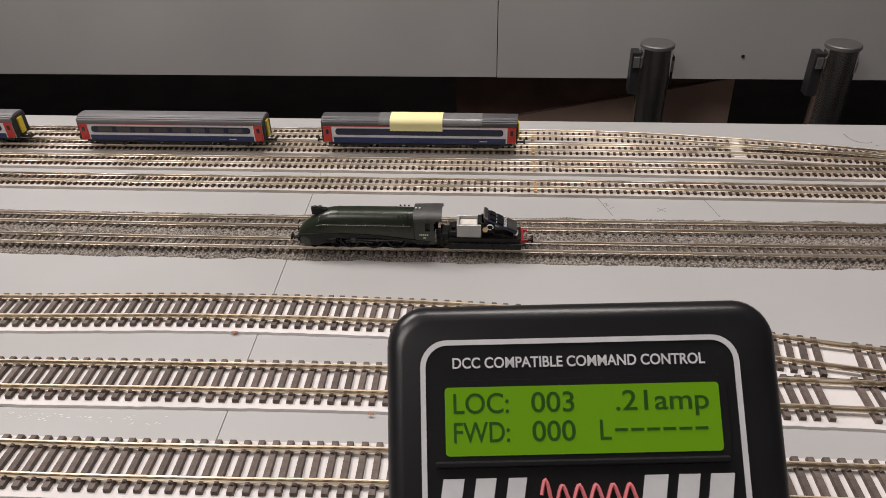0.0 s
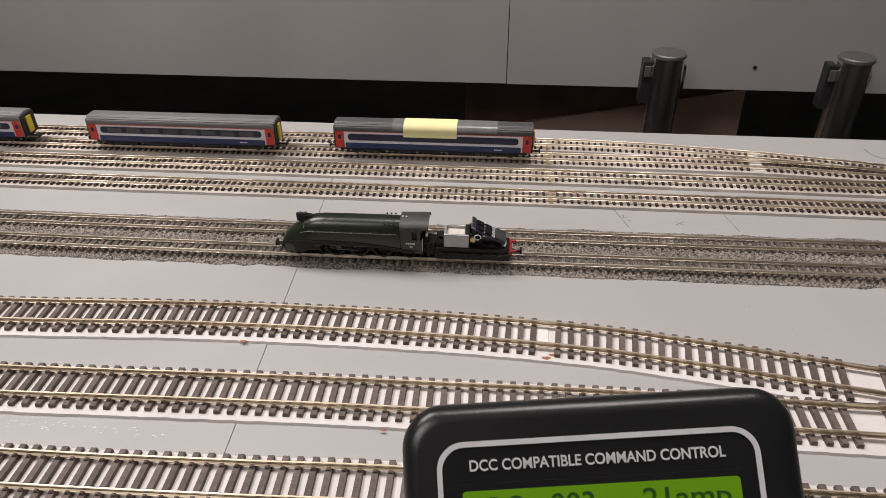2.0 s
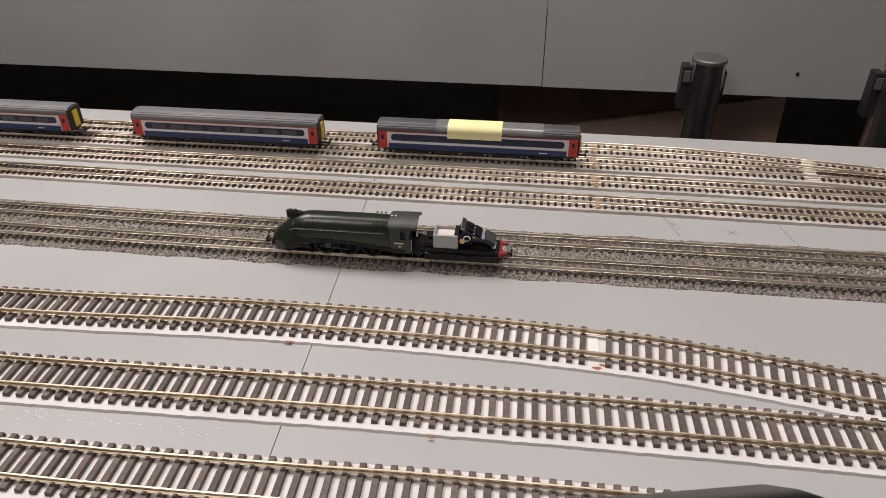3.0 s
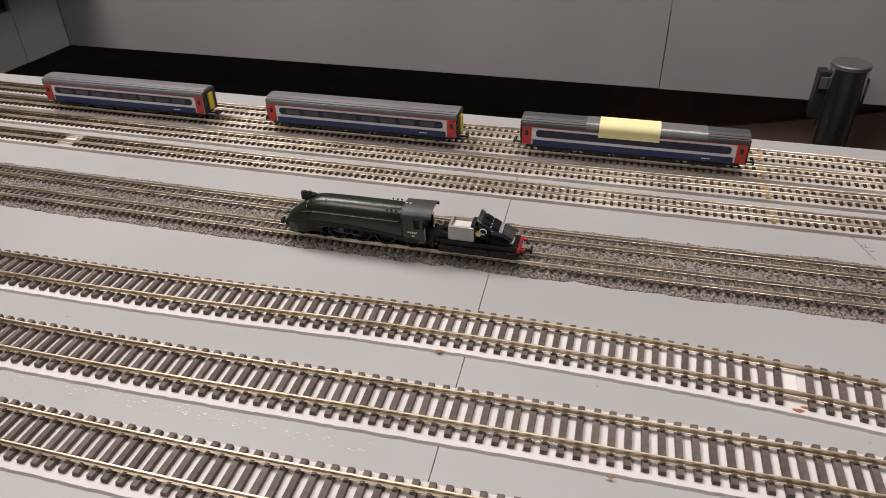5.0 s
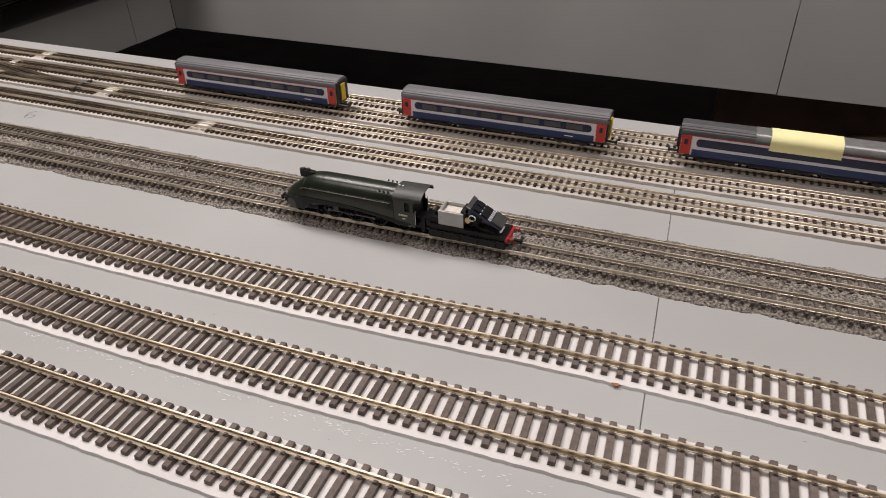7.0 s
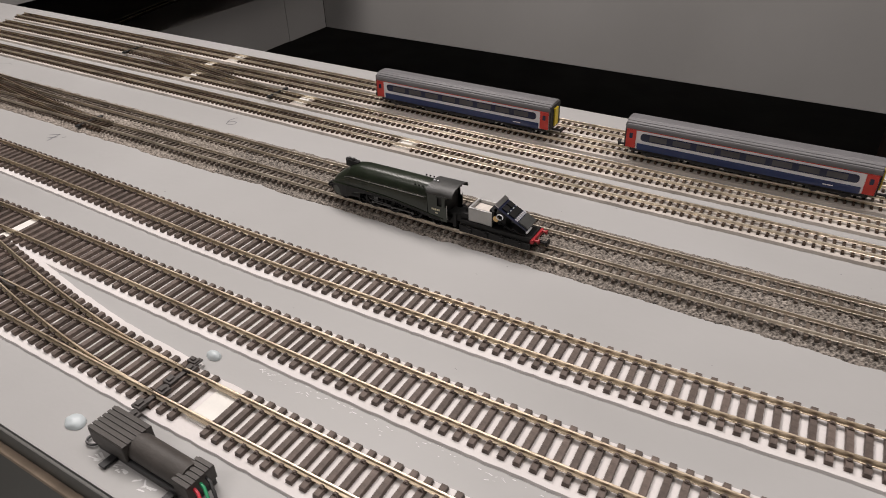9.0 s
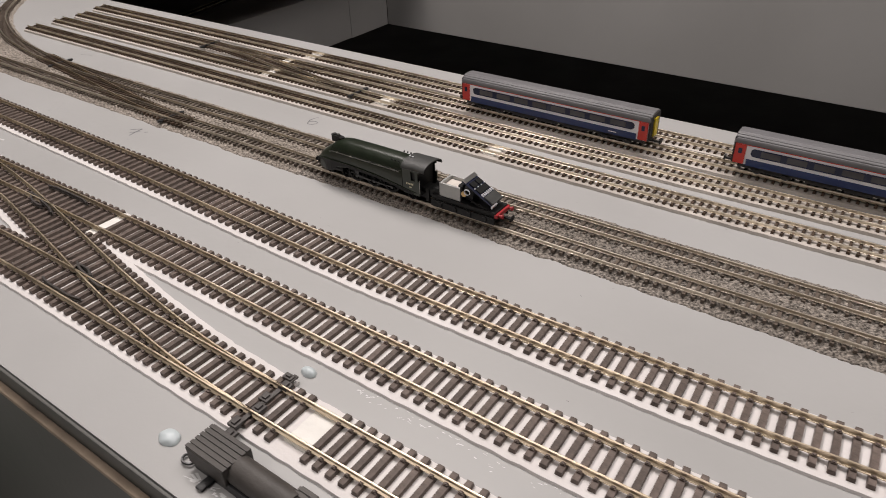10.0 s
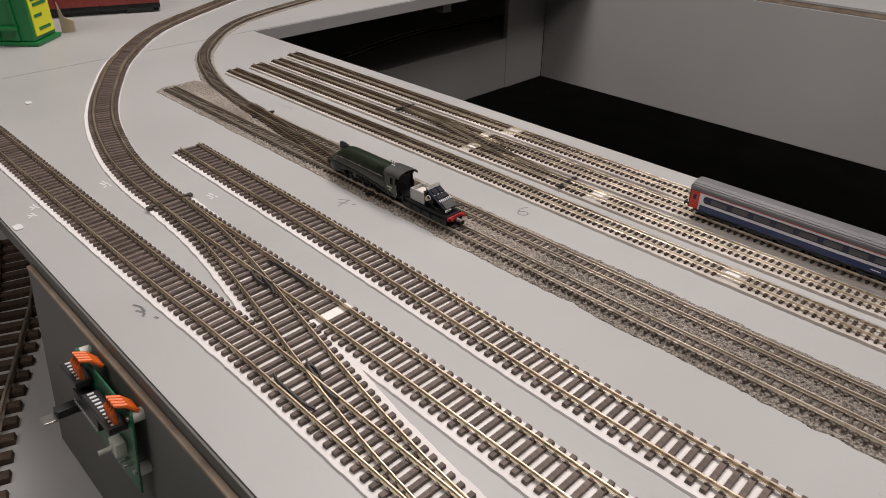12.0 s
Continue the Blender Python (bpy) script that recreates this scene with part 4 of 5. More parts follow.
def draped(name, x0, x1, cover, lift, material, label, category, drop):
    """A sheet laid over the third coach's roof."""
    rings = []
    for k in range(5):
        x = x0 + (x1 - x0) * k / 4
        out, inn = [], []
        for j in range(33):
            a = radians(-cover + (cover + 40) * j / 32)
            y = HW * 1.01 * math.copysign(abs(math.sin(a)) ** 0.72, math.sin(a))
            z = 0.0200 + 0.0061 * abs(math.cos(a)) ** 0.8
            out.append((x, y * (1 + 60 * lift), z + lift))
            inn.append((x, y * (1 + 30 * lift), z + lift - 0.00015))
        if drop:
            y = out[0][1]
            out = [(x, y - 0.0006, 0.0168), (x, y - 0.0003, 0.0180)] + out
            inn = [(x, y - 0.0003, 0.0168), (x, y - 0.00005, 0.0180)] + inn
        rings.append(out + inn[::-1])
    ob = mesh_object(name, loft(bmesh.new(), rings), material, True)
    ob.matrix_world = pose(0.0707, 0.1960, N_TOP, 0, 0, 0.3)
    return tagged(ob, label, category)


draped("sticky_tape", -0.0315, 0.050, 82, 0.00025, TAPE, "strip of cloudy clear tape over the coach roof", "tape", False)
draped("paper_note", -0.0225, 0.0190, 88, 0.0006, NOTE, "yellow paper note folded over the coach roof", "note", True)


# ---- hand controller ----
LCD = bpy.data.materials.new("lit_green_display")
LCD.use_nodes = True
_b = LCD.node_tree.nodes["Principled BSDF"]
_b.inputs["Base Color"].default_value = (0.07, 0.15, 0.008, 1)
_b.inputs["Roughness"].default_value = 0.2
_b.inputs["Emission Color"].default_value = (0.17, 0.40, 0.003, 1)
_b.inputs["Emission Strength"].default_value = 0.27
SEGMENT = mat("dark_display_segment", (0.026, 0.082, 0.010), 0.3, vary=0.1, scale=300)
LETTER = mat("white_print", (0.62, 0.62, 0.64), 0.5, vary=0.05, scale=200)
PINK = mat("pink_red_print", (0.70, 0.18, 0.20), 0.5, vary=0.05, scale=200)


def lettering(name, text, size, x, y, z, material, parent, squeeze=1.0, bold=0.00005):
    cu = bpy.data.curves.new(name, "FONT")
    cu.body, cu.size, cu.extrude, cu.offset, cu.align_x = text, size, 0.00006, bold, "LEFT"
    tmp = bpy.data.objects.new(name, cu)
    scene.collection.objects.link(tmp)
    data = bpy.data.meshes.new_from_object(tmp.evaluated_get(bpy.context.evaluated_depsgraph_get()))
    bpy.data.objects.remove(tmp)
    w = max(v.co.x for v in data.vertices)
    data.transform(Matrix.Translation((x, y, z)) @ Matrix.Diagonal((squeeze / w if squeeze else 1, 1, 1, 1)))
    data.materials.clear()
    data.materials.append(material)
    ob = new(name, data)
    ob.parent = parent
    return ob


def build_controller():
    h = thing("hand_controller", "black handheld train controller with a lit green display", "controller")
    outline = rounded(0.0830, 0.172, 0.0075, seg=8, cy=-0.0815)
    bm = bmesh.new()
    rings = []
    for z, inset in ((-0.026, 0.004), (-0.024, 0.0012), (-0.010, 0.0), (-0.0028, 0.0), (-0.0012, 0.0008), (-0.0003, 0.0020), (0.0, 0.0036)):
        o = rounded(0.0830 - 2 * inset, 0.172 - 2 * inset, max(0.003, 0.0080 - inset * 0.6), seg=8, cy=-0.0815)
        rings.append([(x, y + (0.0016 * (1 - (x / 0.0415) ** 2) if y > -0.02 else 0), z) for x, y in o])
    part("case", loft(bm, rings), GLOSSBLACK, h, "satin black plastic case")
    face = part("face_plate", prism(bmesh.new(), rounded(0.0655, 0.150, 0.005, seg=8, cx=-0.0010, cy=-0.0783), 0.0002, Matrix.Translation((0, 0, 0.00005))), GLOSSBLACK, h, smooth=False)
    bm = bmesh.new()
    o, i = rounded(0.0668, 0.152, 0.0056, seg=8, cx=-0.0010, cy=-0.0783), rounded(0.0646, 0.1498, 0.0046, seg=8, cx=-0.0010, cy=-0.0783)
    loft(bm, [[(x, y, 0.0002) for x, y in o], [(x, y, 0.0005) for x, y in o], [(x, y, 0.0005) for x, y in i], [(x, y, 0.0002) for x, y in i]], caps=False)
    part("frame_line", bm, LETTER, face, "pale printed border line", smooth=False)
    lettering("lettering", "DCC COMPATIBLE COMMAND CONTROL", 0.0031, -0.0278, -0.0082, 0.0004, LETTER, face, 0.0530)
    bez = part("bezel", prism(bmesh.new(), rounded(0.0605, 0.0166, 0.0012, cx=-0.0012, cy=-0.0190), 0.0004, Matrix.Translation((0, 0, 0.0003))), GLOSSBLACK, face, smooth=False)
    part("display", prism(bmesh.new(), rounded(0.0568, 0.0138, 0.0008, cx=-0.0010, cy=-0.0190), 0.0003, Matrix.Translation((0, 0, 0.0006))), LCD, face, "lit yellow-green display", smooth=False)
    for text, x, y, w in (("LOC:", -0.0258, -0.0163, 0.0118), ("003", -0.0095, -0.0163, 0.0090), (".21amp", 0.0078, -0.0163, 0.0195), ("FWD:", -0.0258, -0.0221, 0.0118), ("000", -0.0095, -0.0221, 0.0090), ("L", 0.0042, -0.0221, 0.0026)):
        lettering("lettering", text, 0.0058, x - 0.0022, y - 0.0011, 0.00095, SEGMENT, face, w)
    for k in range(6):
        x = 0.0054 + k * 0.0033
        part("display_dash", new_box(x, x + 0.0026, -0.0216, -0.0210, 0.0009, 0.0011), SEGMENT, face, smooth=False)
    part("ledge", new_box(-0.0315, 0.0285, -0.0281, -0.0269, 0.0002, 0.0014, bevel=0.0003), GLOSSBLACK, face, smooth=False)
    for x0, x1 in ((-0.0285, -0.0225), (-0.0218, -0.0160), (-0.0152, -0.0098), (0.0125, 0.0190), (0.0195, 0.0255), (0.0260, 0.0325)):
        part("logo_block", prism(bmesh.new(), [(x0 - 0.0028, -0.0382), (x1 - 0.0045, -0.0382), (x1 - 0.0032, -0.0304), (x0 - 0.0015, -0.0304)], 0.0003, Matrix.Translation((0, 0, 0.0003))), LETTER, face, smooth=False)
    wave = [(-0.0102 + 0.0003 * k, -0.0338 + 0.0030 * math.sin(k * 0.55) * (1 if k < 12 else 0.6), 0.0006) for k in range(66)]
    part("logo_scribble", tube(bmesh.new(), wave, 0.00042, 5), PINK, face, smooth=False)
    for r in range(4):
        for k in range(4):
            part("button", new_box(-0.024 + k * 0.0135, -0.0145 + k * 0.0135, -0.070 - r * 0.018, -0.060 - r * 0.018, 0.0002, 0.0022, bevel=0.0008), DARK_FASCIA, face, smooth=False)
    return h


controller = build_controller()


# ---- room things beyond the board ----
CAPMETAL = mat("brushed_cap", (0.20, 0.195, 0.19), 0.5, 0.6, vary=0.05, scale=30)


def chrome_post(x, y):
    p = thing("chrome_post", "chrome tubular post with a flat cap in the well", "post", pose(x, y, -0.949), group="chrome posts in the well")
    part("tube", cyl(bmesh.new(), (0, 0, 0), (0, 0, 0.765), 0.031, seg=48), CHROME, p)
    cap = bmesh.new()
    cyl(cap, (0, 0, 0.763), (0, 0, 0.7685), 0.0325, seg=48)
    cyl(cap, (0, 0, 0.7685), (0, 0, 0.7705), 0.0325, 0.0305, seg=48)
    part("cap", cap, CAPMETAL, p, "flat chrome cap")
    for dx, dy, z0, z1, w in ((-0.036, -0.004, 0.665, 0.752, 0.010), (0.034, 0.004, 0.690, 0.742, 0.007)):
        br = part("bracket", new_box(dx - w, dx + w * 0.6, dy, dy + 0.030, z0, z1, bevel=0.002), BLACK, p, "black bracket", smooth=False)
        part("clip", new_box(dx - w * 0.7, dx + w * 0.5, dy - 0.004, dy, z1 - 0.03, z1 - 0.008, bevel=0.001), CAPMETAL, br, smooth=False)
    return p


chrome_post(0.431, 1.052)
chrome_post(0.776, 1.052)
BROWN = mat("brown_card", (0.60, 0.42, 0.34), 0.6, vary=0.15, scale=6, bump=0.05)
cab_box = thing("storage_box", "dark brown wooden box standing in the well", "box")
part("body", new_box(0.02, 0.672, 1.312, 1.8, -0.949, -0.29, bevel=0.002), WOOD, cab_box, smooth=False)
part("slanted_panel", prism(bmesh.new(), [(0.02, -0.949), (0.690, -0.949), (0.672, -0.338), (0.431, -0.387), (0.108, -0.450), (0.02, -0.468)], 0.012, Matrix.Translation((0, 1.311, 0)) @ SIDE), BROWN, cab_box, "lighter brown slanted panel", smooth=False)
ped = thing("screw", "small dark screw head on the fascia panel", "screw")
part("head", cyl(bmesh.new(), (0.620, 1.1256, -0.229), (0.620, 1.1238, -0.229), 0.0035, seg=10), BLACK, ped)
# red wires and a grey block stand in for red lights on a bracket
lead = thing("cable_bundle", "red wires and grey block standing in for red lights under the deck", "cable")
part("plug", new_box(-1.212, -1.190, 0.690, 0.712, -0.046, -0.0125, bevel=0.001), CAPMETAL, lead, "grey block for the lights' bracket", smooth=False)
for k in range(4):
    part("wire", tube(bmesh.new(), [(-1.200, 0.690 - 0.004 * k, -0.016), (-1.225, 0.680 - 0.006 * k, -0.034 - 0.003 * k), (-1.255, 0.684 - 0.005 * k, -0.042), (-1.285, 0.69, -0.036), (-1.30, 0.70, -0.013)], 0.0016, 6), RED, lead, "red wire")

CRATE = mat("green_plastic", (0.010, 0.17, 0.045), 0.35, vary=0.12, scale=30)
LABEL = mat("yellow_label", (0.78, 0.76, 0.03), 0.5, vary=0.04, scale=40)
RUSTRED = mat("oxide_red_wagon", (0.22, 0.035, 0.028), 0.5, vary=0.15, scale=40)
CARD = mat("cream_card", (0.62, 0.50, 0.36), 0.7, vary=0.1, scale=60)


def green_container():
    m = Matrix.Translation((-1.266, 0.006, 0)) @ Matrix.Rotation(radians(133.5), 4, "Z")
    c = thing("green_container", "green plastic container with a yellow label on its end", "container", m)
    part("body", new_box(0.002, 0.056, 0.003, 0.145, 0.006, 0.125, bevel=0.002), CRATE, c, smooth=False)
    part("base", new_box(0.0, 0.060, -0.001, 0.150, 0.0, 0.006, bevel=0.0015), CRATE, c, smooth=False)
    lab = part("label", new_box(0.007, 0.052, 0.0015, 0.003, 0.012, 0.118), LABEL, c, "yellow end label with green bars", smooth=False)
    for z, x0, x1 in ((0.018, 0.016, 0.044), (0.035, 0.012, 0.03), (0.049, 0.014, 0.046), (0.056, 0.012, 0.046), (0.074, 0.014, 0.044), (0.084, 0.012, 0.046), (0.094, 0.012, 0.040)):
        part("printed_bar", new_box(x0, x1, 0.0009, 0.0015, z, z + 0.004), CRATE, lab, smooth=False)
    for k in range(5):
        part("rib", new_box(-0.001, 0.002, 0.022 + k * 0.026, 0.026 + k * 0.026, 0.008, 0.10, bevel=0.0006), CRATE, c, smooth=False)
    part("rail", new_box(-0.006, -0.001, 0.02, 0.13, 0.022, 0.027, bevel=0.001), CRATE, c, smooth=False)
    return c


green_container()
wag = thing("goods_wagon", "oxide red model wagon with black underframe standing on the far board", "model wagon", Matrix.Translation((-1.43, 0.105, 0)) @ Matrix.Rotation(radians(66), 4, "Z"))
part("body", new_box(-0.10, 0.135, -0.018, 0.018, 0.014, 0.065, bevel=0.001), RUSTRED, wag, smooth=False)
for k in range(12):
    part("rib", new_box(-0.095 + k * 0.0205, -0.093 + k * 0.0205, -0.0193, -0.018, 0.016, 0.063), RUSTRED, wag, smooth=False)
part("underframe", new_box(-0.10, 0.135, -0.014, 0.014, 0.006, 0.014), UNDER, wag, smooth=False)
for x in (-0.075, 0.105):
    part("bogie", new_box(x - 0.02, x + 0.02, -0.016, 0.016, 0.001, 0.008, bevel=0.001), UNDER, wag, smooth=False)
tag_card = thing("card_tag", "small cream card standing on the board", "card", Matrix.Translation((-1.318, 0.064, 0)) @ Matrix.Rotation(radians(40), 4, "Z"))
part("card", prism(bmesh.new(), [(-0.010, 0.0), (0.011, 0.002), (0.012, 0.017), (-0.002, 0.022), (-0.008, 0.042)], 0.0008, SIDE), CARD, tag_card, smooth=False)


# ---- point motor and bits by the turnout ----
MOTOR = mat("grey_brown_plastic", (0.062, 0.055, 0.050), 0.55, vary=0.15, scale=90, bump=0.15, fine=700)
BLOB = mat("pale_blue_tack", (0.56, 0.62, 0.64), 0.4, vary=0.06, scale=80, bump=0.05, fine=200)
pm = thing("point_motor", "dark plastic point motor lying beside the turnout with coloured wires", "point motor", pose(-0.2845, -0.1612, 0.0, 0, 0, -1.0))
hd = part("slatted_head", new_box(-0.0275, -0.0055, -0.0068, 0.0075, 0.0035, 0.0118, bevel=0.0004), MOTOR, pm, "slatted grey-brown head", smooth=False)
for k in range(6):
    part("slat", new_box(-0.0277, -0.0053, -0.0064 + k * 0.0023, -0.0048 + k * 0.0023, 0.0118, 0.0123), MOTOR, hd, smooth=False)
part("base", new_box(-0.026, 0.0300, -0.0062, 0.0068, 0.0, 0.0042, bevel=0.0004), BLACK, pm, smooth=False)
part("barrel", cyl(bmesh.new(), (-0.0056, 0.0004, 0.0066), (0.0245, 0.0004, 0.0066), 0.0058, seg=32), MOTOR, pm, "rounded dark barrel")
tail = part("slatted_tail", new_box(0.0225, 0.0308, -0.0064, 0.0072, 0.0040, 0.0110, bevel=0.0004), MOTOR, pm, smooth=False)
for k in range(6):
    part("slat", new_box(0.0223, 0.0310, -0.0061 + k * 0.0022, -0.0047 + k * 0.0022, 0.0110, 0.0115), MOTOR, tail, smooth=False)
for x in (-0.0155, 0.0195):
    tab = bmesh.new()
    box(tab, x - 0.0018, x + 0.0018, -0.0125, -0.0058, 0.0006, 0.0018, bevel=0.0003)
    part("mounting_tab", tab, BLACK, pm, smooth=False)
ring = [(-0.0305 + 0.0030 * math.cos(a), -0.0055 + 0.0022 * math.sin(a), 0.0013) for a in [radians(24 * k) for k in range(16)]]
part("loop", tube(bmesh.new(), ring, 0.0006), DULL_STEEL, pm, "bent wire loop")
GREENW = mat("green_wire", (0.02, 0.28, 0.12), 0.4, vary=0.05, scale=60)
REDW = mat("red_wire", (0.55, 0.03, 0.05), 0.4, vary=0.05, scale=60)
ORANGEW = mat("orange_wire", (0.72, 0.13, 0.015), 0.45, vary=0.1, scale=60)
for material, dy, lab in ((REDW, -0.003, "red wire"), (GREENW, 0.000, "green wire"), (BLACK, 0.003, "black wire")):
    part("wire", tube(bmesh.new(), [(0.0295, dy, 0.0080), (0.0335, dy - 0.001, 0.0082), (0.0375, dy - 0.003, 0.0050), (0.0410, dy - 0.006, 0.0016), (0.052, dy - 0.010, 0.0010)], 0.0007), material, pm, lab)
throw = thing("throw_bar", "black plastic tie bar of the turnout", "tie bar", pose(-0.3105, -0.1310, 0.0))
for y0, y1, dx in ((-0.0215, -0.0165, 0.002), (-0.0160, -0.0105, -0.001), (-0.005, 0.000, 0.001), (0.001, 0.006, -0.001), (0.0105, 0.0155, 0.001), (0.0160, 0.0195, -0.002)):
    bm = box(bmesh.new(), dx - 0.0026, dx + 0.0026, y0, y1, 0.0036, 0.0052, bevel=0.0003)
    box(bm, dx - 0.0012, dx + 0.0012, y0 + 0.001, y1 - 0.001, 0.0052, 0.0060, bevel=0.0002)
    part("tie_block", bm, CHAIR, throw, smooth=False)
part("bar", new_box(-0.0012, 0.0012, -0.0225, 0.0205, 0.0036, 0.0045), CHAIR, throw, smooth=False)
for x, y, lab in ((-0.612, loco_y(-0.612), "small dark tie bar of the ballasted turnout"), (-0.825, 0.0762, "small dark tie bar of the ballasted turnout"), (-0.516, 0.1680, "small black tie bar between fine rails"), (-0.742, 0.1930, "small black tie bar between fine rails")):
    tb = thing("throw_bar", lab, "tie bar", pose(x, y, 0))
    for s in (-1, 1):
        part("tie_block", new_box(-0.0020, 0.0016, s * 0.0100 - 0.0014, s * 0.0100 + 0.0014, 0.0030, 0.0050, bevel=0.0003), BLACK, tb, smooth=False)
    part("bar", new_box(-0.0009, 0.0009, -0.0125, 0.0125, 0.0036, 0.0050), BLACK, tb, smooth=False)
for x, y in ((-0.709, -0.0794),):
    tb = thing("throw_bar", "dark tie bar with small end blocks", "tie bar", pose(x, y, 0))
    for s in (-1, 1):
        part("tie_block", new_box(-0.0022, 0.0016, s * 0.0162 - 0.0022, s * 0.0162 + 0.0022, 0.0016, 0.0044, bevel=0.0005), CHAIR, tb, smooth=False)
    part("bar", new_box(-0.0012, 0.0012, -0.015, 0.015, 0.0036, 0.0045), CHAIR, tb, smooth=False)


def blob(x, y, rx, ry, h, label):
    bm = bmesh.new()
    bmesh.ops.create_icosphere(bm, subdivisions=4, radius=1.0)
    for v in bm.verts:
        d = 1 + 0.07 * noise.noise(v.co * 1.7 + Vector((x * 90, 0, 0)))
        v.co = Vector((v.co.x * rx * d, v.co.y * ry * d, max(-0.05, v.co.z) * h * d))
    ob = mesh_object("putty_blob", bm, BLOB, True)
    ob.location = (x, y, 0.0002)
    return tagged(ob, label, "putty")


blob(-0.3315, -0.1632, 0.0052, 0.0040, 0.0030, "rounded pale blue putty blob stuck on the board")
blob(-0.3105, -0.1035, 0.0042, 0.0027, 0.0030, "small pale putty lump beside the underlay")
blob(-0.3190, -0.1555, 0.0040, 0.0015, 0.0008, "smear of pale putty on the board")


# ---- circuit board on the fascia ----
GREEN_PCB = mat("green_circuit_board", (0.02, 0.12, 0.06), 0.35, vary=0.35, scale=250)
WHITEP = mat("off_white_plastic", (0.55, 0.56, 0.50), 0.45, vary=0.06, scale=60)
pb = thing("circuit_board", "green circuit board with sockets and orange wires on the fascia", "circuit board", Matrix.Translation((-0.567, FRONT - 0.0110, -0.0095)) @ Matrix.Rotation(radians(-6.5), 4, "X") @ Matrix.Diagonal((0.86, 0.9, 0.88, 1)))
part("board", new_box(-0.048, 0.043, -0.0014, 0.0, -0.074, -0.010, bevel=0.0003), GREEN_PCB, pb, smooth=False)
for x0, x1, z in ((-0.046, -0.018, -0.017), (-0.008, 0.036, -0.020)):
    sock = part("socket", new_box(x0, x1, -0.0125, -0.0015, z - 0.005, z, bevel=0.0004), BLACK, pb, "black terminal socket", smooth=False)
    n = int((x1 - x0) / 0.0042)
    for k in range(n):
        x = x0 + 0.002 + k * 0.0042
        part("contact", new_box(x, x + 0.0018, -0.0100, -0.0060, z, z + 0.0005), PIN, sock, smooth=False)
    for k in range(4):
        x = x1 - 0.003 - k * 0.0034
        pts = [(x, -0.007, z), (x + 0.0015, -0.0085, z + 0.010), (x + 0.004, -0.0075, z + 0.0165), (x + 0.0065, -0.002, z + 0.0155), (x + 0.007, 0.004, z + 0.009)]
        part("wire", tube(bmesh.new(), pts, 0.0016, 8), ORANGEW, pb, "orange wire")
chip = part("chip", new_box(-0.030, 0.012, -0.0115, -0.0015, -0.038, -0.028, bevel=0.0005), BLACK, pb, "long black chip in its socket", smooth=False)
for k in range(13):
    part("leg", new_box(-0.029 + k * 0.0031, -0.0278 + k * 0.0031, -0.0118, -0.0112, -0.0392, -0.0360), PIN, chip, smooth=False)
reg = part("regulator", new_box(-0.034, -0.026, -0.024, -0.0015, -0.046, -0.040, bevel=0.0004), BLACK, pb, smooth=False)
part("metal_tab", new_box(-0.0345, -0.0255, -0.0325, -0.0235, -0.0462, -0.0450, bevel=0.0002), STEEL, reg, "bright metal tab", smooth=False)
con = part("connector", new_box(0.018, 0.029, -0.0085, -0.0015, -0.050, -0.040, bevel=0.0006), WHITEP, pb, "off-white plug connector", smooth=False)
part("spigot", cyl(bmesh.new(), (0.022, -0.0085, -0.046), (0.022, -0.0165, -0.046), 0.0017, seg=14), WHITEP, con)
for x, z in ((0.039, -0.015), (0.039, -0.058), (-0.044, -0.013)):
    st = part("standoff", cyl(bmesh.new(), (x, 0.0, z), (x, 0.0075, z), 0.0042, seg=16), WHITEP, pb)
    part("screw", cyl(bmesh.new(), (x, -0.0014, z), (x, -0.0030, z), 0.0018, seg=12), STEEL, st)
for x in (0.020, 0.026, 0.032):
    part("capacitor", cyl(bmesh.new(), (x, -0.0014, -0.056), (x, -0.0065, -0.056), 0.0013, seg=12), STEEL, pb)

# tub shape in circuit-board green, standing in for a second circuit board
bin_ = thing("green_tub", "dark green tub shape standing in for another circuit board on the lower deck", "tub", pose(-0.545, -0.256, -0.168))
part("tub", loft(bmesh.new(), [[(x, y, z) for x, y in rounded(w, w * 0.8, 0.012)] for z, w in ((0.0, 0.075), (0.05, 0.082), (0.052, 0.086), (0.055, 0.086), (0.055, 0.078), (0.006, 0.070))]), GREEN_PCB, bin_, smooth=False)


# ---- marks on the boards ----
def mark(strokes, material, label, r=0.00024, name="pencil_mark"):
    bm = bmesh.new()
    for pts in strokes:
        for (x0, y0), (x1, y1) in zip(pts, pts[1:]):
            d = Vector((x1 - x0, y1 - y0))
            if d.length < 1e-6:
                continue
            n = Vector((-d.y, d.x)).normalized() * r
            low = [bm.verts.new((x0 + n.x, y0 + n.y, 0.00008)), bm.verts.new((x0 - n.x, y0 - n.y, 0.00008)), bm.verts.new((x1 - n.x, y1 - n.y, 0.00008)), bm.verts.new((x1 + n.x, y1 + n.y, 0.00008))]
            bm.faces.new(low)
    bmesh.ops.recalc_face_normals(bm, faces=bm.faces)
    for f in bm.faces:
        if f.normal.z < 0:
            f.normal_flip()
    ob = mesh_object(name, bm, material)
    return tagged(ob, label, "mark")


def arc(cx, cy, rx, ry, a0, a1, n=14):
    return [(cx + rx * math.cos(radians(a0 + (a1 - a0) * k / n)), cy + ry * math.sin(radians(a0 + (a1 - a0) * k / n))) for k in range(n + 1)]


